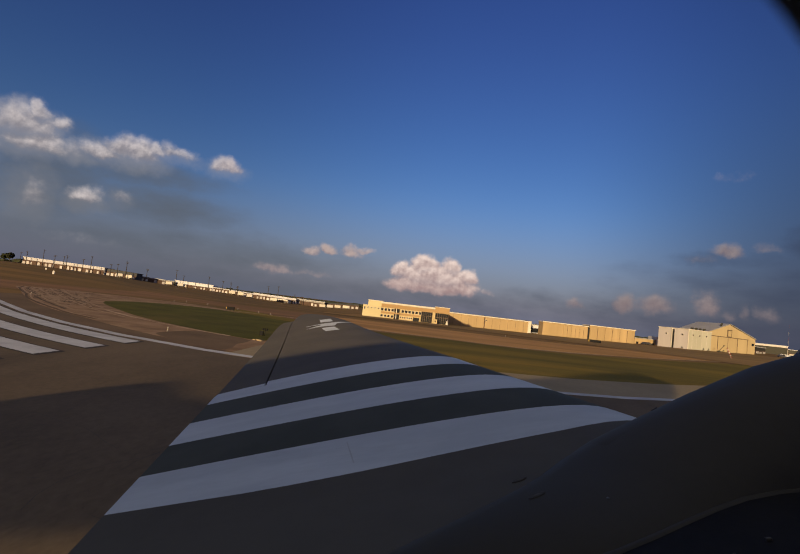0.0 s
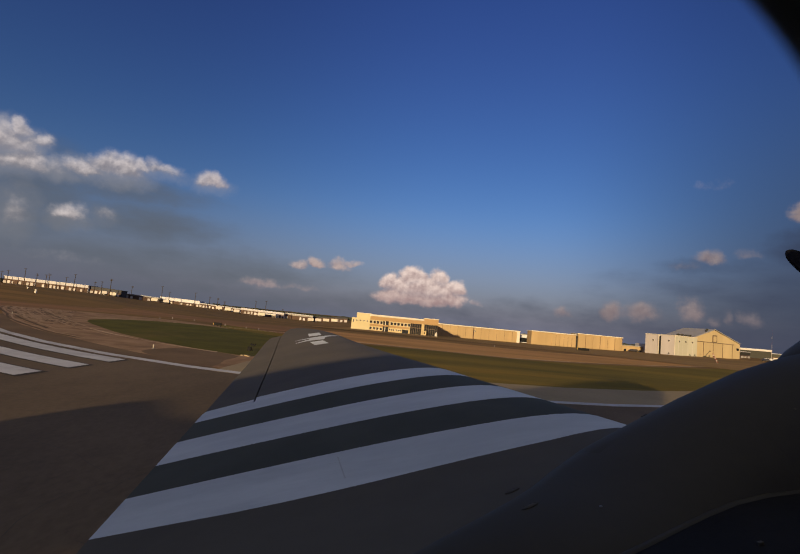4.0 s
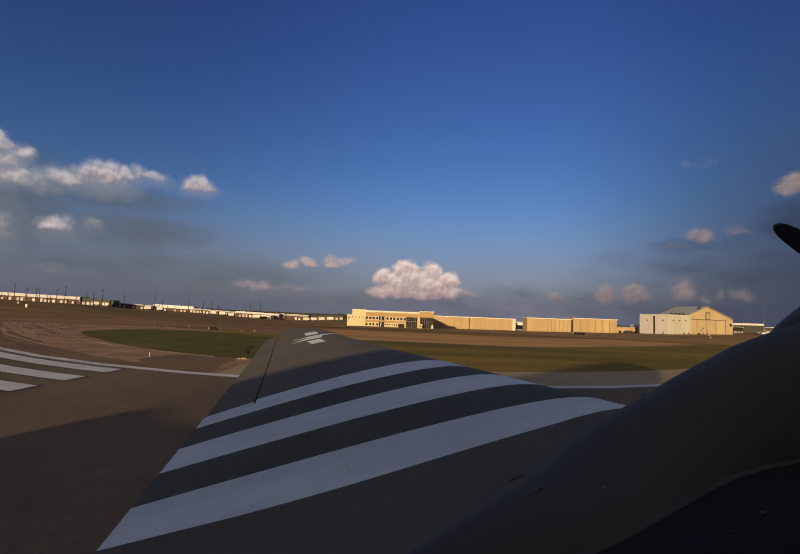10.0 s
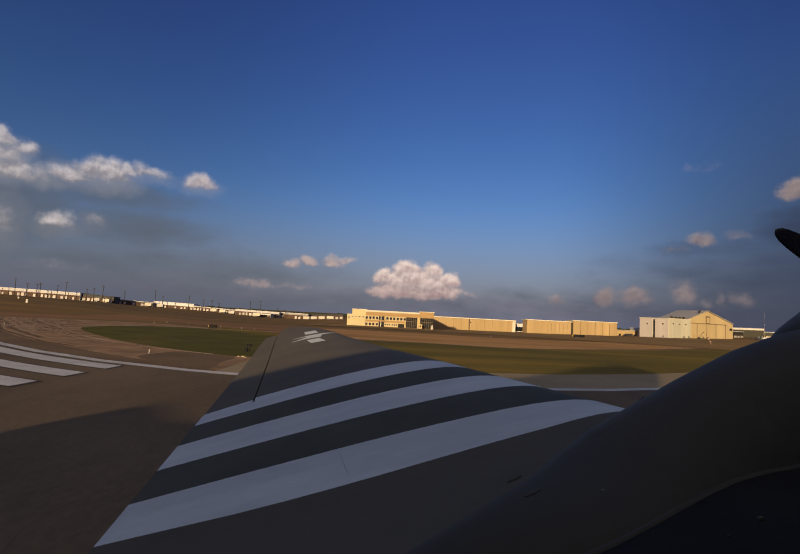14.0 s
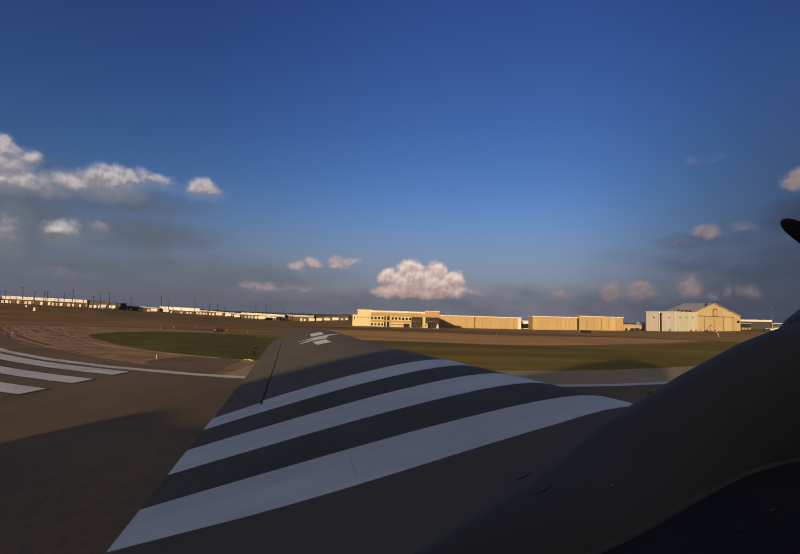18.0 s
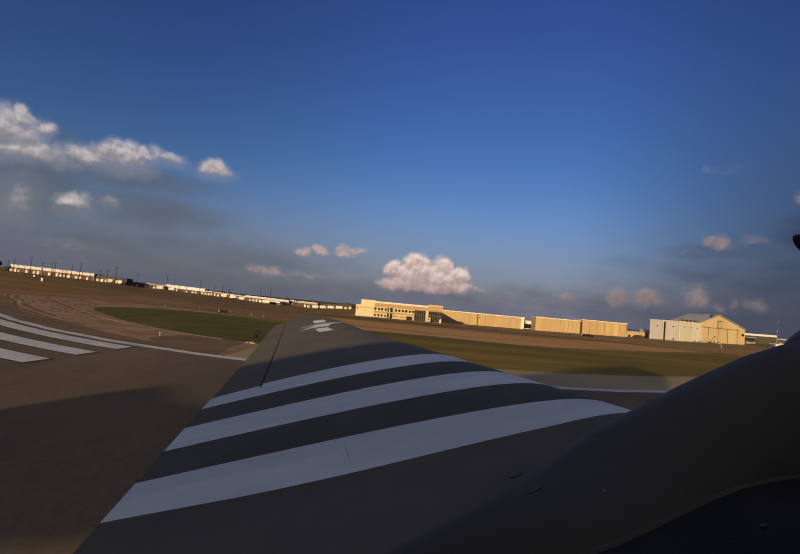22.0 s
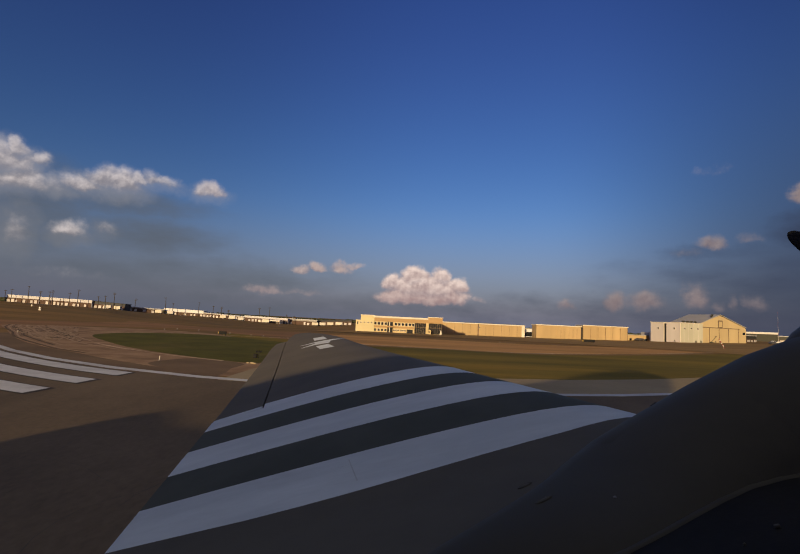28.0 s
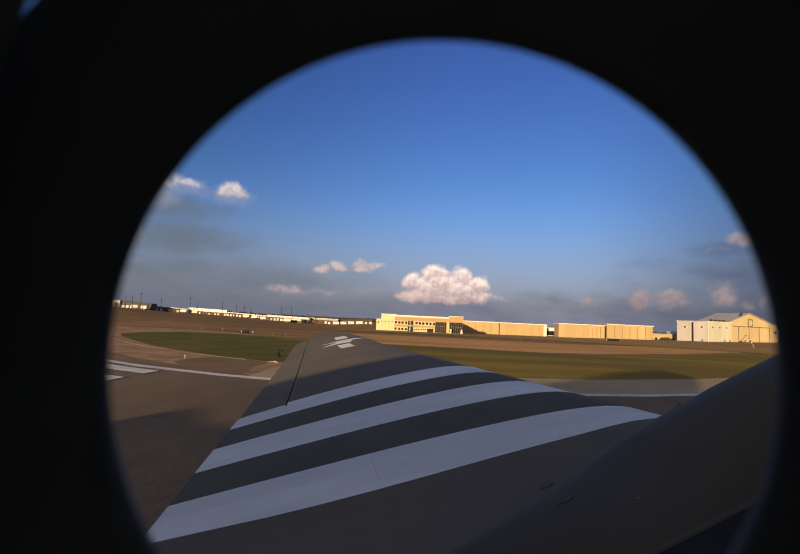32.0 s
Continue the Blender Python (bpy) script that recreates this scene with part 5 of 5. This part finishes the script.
def lift_machine(x, y):
    z = ground_z(x, y)
    b = tagged(empty("boom_lift", Matrix.Translation((x, y, z)) @ Matrix.Diagonal((0.45, 0.45, 0.45, 1))), "dark boom lift parked before the hangar", "boom lift")
    box("chassis", -2.2, 2.4, -0.9, 0.9, 0.35, 1.1, DARK_PAINT, b, bevel=0.08)
    box("turret", -1.0, 0.8, -0.7, 0.7, 1.1, 1.9, DARK_PAINT, b, bevel=0.1)
    arm = box("boom", -0.18, 0.18, -0.18, 0.18, 0.0, 8.0, DARK_PAINT, b)
    arm.matrix_basis = pose(0.2, 0, 1.6, 0, 38, 0)
    box("basket", 4.6, 5.8, -0.6, 0.6, 7.4, 8.3, DARK_PAINT, b)
    wm = tube("wheel", [(-0.16, 0.2), (-0.16, 0.42), (0.16, 0.42), (0.16, 0.2)], TYRE, "Y", 14)
    for wx in (-1.5, 1.6):
        for wy in (-0.95, 0.95):
            add("wheel", wm, b).location = (wx, wy, 0.42)


lift_machine(163.5, 262.0)


def trestle(x, y):
    b = tagged(empty("trestle", Matrix.Translation((x, y, ground_z(x, y)))), "small dark trestle standing by the hangar wall", "trestle", "trestles")
    for sx in (-1, 1):
        leg = box("leg", -0.09, 0.09, -0.09, 0.09, -0.1, 1.3, DARK_PAINT, b)
        leg.matrix_basis = pose(sx * 0.45, 0, 0, 0, -sx * 19, 0)
    box("crossbar", -0.3, 0.3, -0.07, 0.07, 0.55, 0.68, DARK_PAINT, b)


for x, y in ((155.6, 262.5), (158.4, 262.8), (149.6, 272.0), (149.6, 279.5), (168.5, 266.5), (171.0, 266.8)):
    trestle(x, y)


def car(x, y, body, turn=0.0, label="", kindname="car", length=4.4, high=1.5):
    z = ground_z(x, y)
    b = tagged(empty(kindname, pose(x, y, z, 0, 0, turn)), label, kindname)
    L = length / 2
    prof = [(-L, 0.35), (-L, 0.75), (-L + 0.5, 0.85), (-L + 1.1, high - 0.05), (L - 1.8, high), (L - 1.0, 0.92), (L - 0.05, 0.78), (L, 0.35)]
    n = len(prof)
    vs = [(px, sy * (0.88 if pz < 1 else 0.7), pz) for sy in (-1, 1) for px, pz in prof]
    fs = [tuple(range(n)), tuple(range(n, 2 * n))] + [(i, (i + 1) % n, n + (i + 1) % n, n + i) for i in range(n)]
    add("body", finish(mesh_of("body", vs, fs, [body])), b)
    box("side_glass", -L + 1.2, L - 1.9, -0.80, 0.80, 0.98, high - 0.14, DARK_GLASS, b)
    wm = tube("wheel", [(-0.1, 0.15), (-0.1, 0.33), (0.1, 0.33), (0.1, 0.15)], TYRE, "Y", 14)
    for wx in (-L + 0.85, L - 0.85):
        for wy in (-0.8, 0.8):
            add("wheel", wm, b).location = (wx, wy, 0.33)
    return b


car(201.5, 268, CAR_WHITE, 5, "white car parked beside the gabled hangar", "car", 5.2, 1.8)
car(196.0, 262, CAR_DARK, 0, "dark car parked beside the gabled hangar")
car(208.0, 272, CAR_WHITE, 12, "white pickup parked beside the gabled hangar", "pickup", 5.0, 1.6)
for x, y in ((139.5, 293), (143.0, 296)):
    car(x, y, CAR_DARK, 20, "dark car parked by the low store")


# ---------------------------------------------------------------- far row of warehouses
def far_building(name, x0, y0, x1, y1, h, wall, label, doors=0, door_mat=None, low_dark=0.0, depth=16.0, sink=0.0, lane=0.2):
    """A long shed from (x0, y0) to (x1, y1), its front to the camera."""
    L = math.hypot(x1 - x0, y1 - y0)
    turn = math.degrees(math.atan2(y1 - y0, x1 - x0))
    z0, z1 = ground_z(x0, y0), ground_z(x1, y1)
    tilt = math.degrees(math.atan2(z1 - z0, L))
    b = tagged(empty(name, pose(x0, y0, z0 - sink, 0, -tilt, turn)), label, "building")
    box("wall", 0, L, 0, depth, -2, h, wall, b)
    box("roof", -0.4, L + 0.4, -0.5, depth + 0.4, h, h + 0.45, WHITE_ROOF if wall is not SLATE_PAINT else SLATE_PAINT, b)
    if low_dark:
        box("dock_shade", 0.3, L - 0.3, -0.25, 0.05, -1, low_dark, DOCK_BROWN if doors else DARK_PAINT, b)
    if doors:
        rng = random.Random(int(abs(x0)))
        pitch = L / doors
        for i in range(doors):
            if rng.random() < lane:
                continue
            w = pitch * rng.uniform(0.45, 0.72)
            xx = pitch * (i + 0.18)
            box("dock_door", xx, xx + w, -0.5, -0.2, 0.2, max(1.6, low_dark * rng.uniform(0.58, 0.8)), door_mat or TRIM, b)
    return b


far_building("warehouse", -410, 500, -323, 502, 7.0, PALE_ROOF, "long pale warehouse with a row of dock doors", 22, DOCK_DOOR, 4.6, lane=0.12)
far_building("warehouse", -323, 505, -293, 510, 6.6, SLATE_PAINT, "dark warehouse with pale dock doors", 7, DOCK_DOOR, 4.2, lane=0.15)
far_building("warehouse", -303, 528, -270, 546, 4.6, ROOF, "grey warehouse with dock doors", 9, DOCK_DOOR, 3.8, lane=0.4)
far_building("warehouse", -277, 562, -233, 566, 6.4, WHITE_ROOF, "low bright white warehouse roof", 12, GREY_WALL, 3.4, lane=0.3)
far_building("warehouse", -233, 566, -178, 566, 4.4, ROOF, "low grey warehouse with dark bays", 15, DOCK_DOOR, 3.8, lane=0.45)
far_building("warehouse", -176, 540, -128, 540, 5.6, PALE_ROOF, "pale warehouse with dark bays and white doors", 13, DOCK_DOOR, 4.0, lane=0.25)
far_building("warehouse", -150, 520, -132, 520, 3.2, TRIM, "small white office before the warehouse", 4, DARK_GLASS, 2.2)
far_building("warehouse", -128, 548, -98, 552, 6.0, ROOF, "grey warehouse with a white roof line", 8, DOCK_DOOR, 4.4, lane=0.3)
far_building("warehouse", -104, 560, -60, 570, 5.2, SLATE_PAINT, "dark warehouse with white dock doors", 9, DOCK_DOOR, 4.2, lane=0.25)


def trailer(x, y, turn, i):
    z = ground_z(x, y)
    b = tagged(empty("box_trailer", pose(x, y, z, 0, 0, turn)), "white box trailer parked by the warehouses", "trailer", "parked trailers")
    box("box", -3.2, 3.2, -1.25, 1.25, 1.1, 3.9, TRIM if i % 3 else GREY_WALL, b)
    box("underframe", -3.0, 3.0, -0.9, 0.9, 0.75, 1.1, DARK_PAINT, b)
    wm = tube("wheel", [(-0.2, 0.2), (-0.2, 0.5), (0.2, 0.5), (0.2, 0.2)], TYRE, "Y", 12)
    for wx in (1.6, 2.7):
        for wy in (-1.0, 1.0):
            add("wheel", wm, b).location = (wx, wy, 0.5)
    box("landing_leg", -2.3, -2.1, -0.7, 0.7, 0.0, 0.8, STEEL, b)


for i, (x, y) in enumerate([(-168, 505), (-143, 508), (-96, 530), (-88, 532), (-80, 534), (-71, 536), (-300, 492), (-291, 494), (-262, 520), (-250, 522), (-200, 540), (-190, 541)]):
    trailer(x, y, (i * 37) % 25 - 10, i)


def utility_pole(x, y, h, lean=0.0, arms=1):
    z = ground_z(x, y)
    b = tagged(empty("utility_pole", pose(x, y, z, 0, lean, 20)), "tall dark wooden utility pole with crossarms", "utility pole", "utility poles")
    add("pole", tube("pole", [(-1.0, 0.36), (h * 0.5, 0.30), (h, 0.24)], WOOD_POLE, "Z", 8), b)
    for k in range(arms):
        box("crossarm", -1.4, 1.4, -0.15, 0.15, h - 0.8 - 1.2 * k, h - 0.45 - 1.2 * k, WOOD_POLE, b)
    return b


for p, h in ((0, 9), (12, 10), (46, 13), (69, 10), (88, 10), (95, 11), (128, 10), (144, 13), (186, 9), (200, 10), (217, 13), (259, 11), (320, 14), (334, 10), (386, 12), (414, 10), (431, 10), (445, 8), (506, 12), (526, 13), (560, 8), (575, 7)):
    xx = (p - 784) / 956.4
    yy = 490 if p < 250 else 545
    utility_pole(yy * (xx * 0.998 - 0.006), yy, h * 1.32, (p % 5 - 2) * 0.8, 1 + p % 2)


# right hand distance
far_building("warehouse", 395, 610, 455, 600, 10.8, SIDE_WALL, "far warehouse with a white roof over a dark green wall", 0, None, 9.0)
far_building("warehouse", 455, 600, 560, 560, 7.0, DARK_PAINT, "far dark shed row", 12, TRIM, 3.0, lane=0.6)
far_building("warehouse", 215, 330, 300, 420, 5.0, DARK_PAINT, "low dark shed beyond the gabled hangar", 8, GREY_WALL, 2.6, lane=0.5)
mast = tagged(empty("radio_mast", Matrix.Translation((452, 596, ground_z(452, 596)))), "thin red and white radio mast", "mast")
for i in range(6):
    add("mast_section", tube("mast_section", [(i * 6.0, 0.09 - 0.009 * i), (i * 6.0 + 6.0, 0.085 - 0.009 * i)], RED_PAINT if i % 2 else TRIM, "Z", 6), mast)


def build_tree_line():
    rng = random.Random(11)
    vs, fs = [], []
    for i in range(1500):
        a = radians(rng.uniform(-75, 75))
        r = rng.uniform(760, 1250)
        x, y = r * math.sin(a), r * math.cos(a)
        w, h = rng.uniform(5, 11), rng.uniform(3.0, 6.5)
        z = ground_z(x, y) - 0.5
        n = 7
        o = len(vs)
        rings = ((0.55, 0.0), (1.0, 0.35), (0.8, 0.7), (0.3, 0.95))
        for f, t in rings:
            for k in range(n):
                b = 2 * math.pi * k / n
                q = f * w * rng.uniform(0.7, 1.15)
                vs.append((x + q * math.cos(b), y + q * math.sin(b), z + h * t * rng.uniform(0.85, 1.15)))
        for rr in range(3):
            for k in range(n):
                j = (k + 1) % n
                fs.append((o + rr * n + k, o + rr * n + j, o + (rr + 1) * n + j, o + (rr + 1) * n + k))
        fs.append(tuple(o + 3 * n + k for k in range(n)))
    tagged(add("far_trees", finish(mesh_of("far_trees", vs, fs, [LEAF]))), "dark far line of trees on the horizon", "trees", kind="stuff")


build_tree_line()


def tree(x, y, h, seed):
    rng = random.Random(seed)
    z = ground_z(x, y)
    b = tagged(empty("tree", Matrix.Translation((x, y, z))), "dark broadleaf tree beside the warehouses", "tree")
    add("trunk", tube("trunk", [(-0.5, h * 0.05), (h * 0.3, h * 0.035), (h * 0.7, h * 0.015)], WOOD_POLE, "Z", 8), b)
    vs, fs = [], []
    for i in range(420):
        u, v = rng.uniform(0, 2 * math.pi), rng.uniform(-1, 1)
        rr = rng.uniform(0.55, 1.0) ** 0.5 * (0.75 + 0.35 * noise.noise((math.cos(u) * 1.5, math.sin(u) * 1.5, v * 1.5 + seed)))
        q = math.sqrt(1 - v * v)
        c = Vector((rr * q * math.cos(u) * h * 0.42, rr * q * math.sin(u) * h * 0.42, h * 0.62 + rr * v * h * 0.36))
        for _ in range(2):
            d1, d2 = Vector([rng.uniform(-1, 1) for _ in range(3)]).normalized() * h * 0.055, Vector([rng.uniform(-1, 1) for _ in range(3)]).normalized() * h * 0.055
            o = len(vs)
            vs += [c - d1, c + d2, c + d1, c - d2]
            fs.append((o, o + 1, o + 2, o + 3))
    add("crown", mesh_of("crown", vs, fs, [LEAF]), b)


for i, (x, y, h) in enumerate(((-415, 490, 11), (-423, 492, 9))):
    tree(x, y, h, i)


# ---------------------------------------------------------------- airfield furniture
def edge_light(x, y, h=0.55):
    z = ground_z(x, y) + 0.03
    b = tagged(empty("edge_light", Matrix.Translation((x, y, z))), "small white runway edge light on a stem", "runway light", "edge lights")
    add("base_plate", tube("base_plate", [(0, 0.09), (0.03, 0.09), (0.05, 0.05)], STEEL, "Z", 12), b)
    add("stem", tube("stem", [(0.05, 0.022), (h, 0.022)], TRIM, "Z", 8), b)
    add("lens", tube("lens", [(h, 0.03), (h + 0.04, 0.04), (h + 0.08, 0.03), (h + 0.10, 0.0)], TRIM, "Z", 10), b)


for x, y, h in ((-16.7, 33.9, 0.20), (-41.2, 84.4, 0.2), (-40.9, 88.5, 0.2), (-37.0, 88.6, 0.2), (-29, 82, 0.2), (-24.5, 79, 0.2), (-22.5, 79, 0.2), (20.8, 105.7, 0.25), (-45, 57, 0.2)):
    edge_light(x, y, h)


def airfield_sign(x, y, w, h, face, label, legs=3):
    z = ground_z(x, y) + 0.02
    b = tagged(empty("airfield_sign", Matrix.Translation((x, y, z))), label, "sign")
    box("panel", -w / 2, w / 2, -0.12, 0.12, 0.22, 0.22 + h, BLADE_BLACK, b, bevel=0.03)
    box("face", -w * 0.48, -w * 0.42, -0.135, -0.11, 0.3, 0.14 + h, face, b)
    for i in range(legs):
        xx = -w * 0.4 + w * 0.8 * i / (legs - 1)
        add("leg", tube("leg", [(-0.05, 0.05), (0.25, 0.05)], BLADE_BLACK, "Z", 8), b).location = (xx, 0, 0)


airfield_sign(-27.7, 75.0, 1.25, 0.45, YELLOW_PAINT, "dark airfield sign with a yellow edge on the grass")
airfield_sign(58.5, 155.6, 4.0, 0.8, YELLOW_PAINT, "low dark airfield sign by the taxiway")


def equipment(x, y):
    b = tagged(empty("light_unit", Matrix.Translation((x, y, 0.02)) @ Matrix.Diagonal((0.5, 0.5, 0.48, 1))), "small dark equipment stand with lamps on the grass", "equipment")
    box("cabinet", -0.45, 0.1, -0.25, 0.25, 0.05, 0.75, BLADE_BLACK, b, bevel=0.03)
    add("post", tube("post", [(0, 0.05), (1.1, 0.05)], BLADE_BLACK, "Z", 8), b).location = (0.35, 0, 0)
    box("lamp_bar", -0.1, 0.75, -0.06, 0.06, 0.95, 1.08, BLADE_BLACK, b)
    for xx in (0.0, 0.32, 0.65):
        add("lamp", tube("lamp", [(-0.1, 0.10), (0.1, 0.13)], BLADE_BLACK, "Y", 10), b).location = (xx, 0, 1.18)


equipment(-11.6, 39.2)
footing = tagged(empty("concrete_footing", pose(-10.6, 35.0, 0.04, 0, 0, -20)), "pale broken concrete footing at the edge of the grass", "footing")
for fx, fy, fw, fh in ((-0.32, 0.0, 0.22, 0.05), (0.0, 0.06, 0.28, 0.07), (0.30, -0.05, 0.18, 0.04)):
    box("slab", fx - fw / 2, fx + fw / 2, fy - 0.14, fy + 0.14, -0.03, fh, SHOULDER, footing, bevel=0.02)
bar_base = Vector((97, 150.5, ground_z(97, 150.5)))
marker = tagged(empty("warning_bar", Matrix.Translation(bar_base)), "slanted red and white warning bar on a short post", "barrier")
arm = tube("arm", [(0.0, 0.16), (3.1, 0.14)], RED_PAINT, "Z", 8)
lean = pose(0.75, 0, 0.25, 0, -31, 0)
add("arm", arm, marker, "red bar").matrix_basis = lean
for k in range(3):
    add("white_band", tube("white_band", [(0.5 + 0.95 * k, 0.17), (0.85 + 0.95 * k, 0.165)], TRIM, "Z", 8), marker).matrix_basis = lean
add("post", tube("post", [(-0.1, 0.10), (0.9, 0.08)], TRIM, "Z", 8), marker).location = (0.6, 0.1, 0)


def cabinet(x, y, w, h):
    """A small pale switch cabinet on a plinth."""
    b = tagged(empty("switch_cabinet", pose(x, y, ground_z(x, y), 0, 0, 12)), "small white switch cabinet standing on the airfield", "cabinet", "switch cabinets")
    box("plinth", -w * 0.56, w * 0.56, -w * 0.42, w * 0.42, -0.3, 0.14, SHOULDER, b)
    box("body", -w / 2, w / 2, -w * 0.36, w * 0.36, 0.14, h, CAR_WHITE, b, bevel=0.03)
    box("cap", -w * 0.54, w * 0.54, -w * 0.40, w * 0.40, h, h + 0.07, TRIM, b, bevel=0.02)
    box("door", -w * 0.40, w * 0.40, -w * 0.36 - 0.02, -w * 0.36 + 0.01, 0.24, h - 0.12, GREY_WALL, b)


cabinet(-118.0, 157.5, 0.55, 1.05)
cabinet(-138.0, 180.0, 0.45, 0.6)
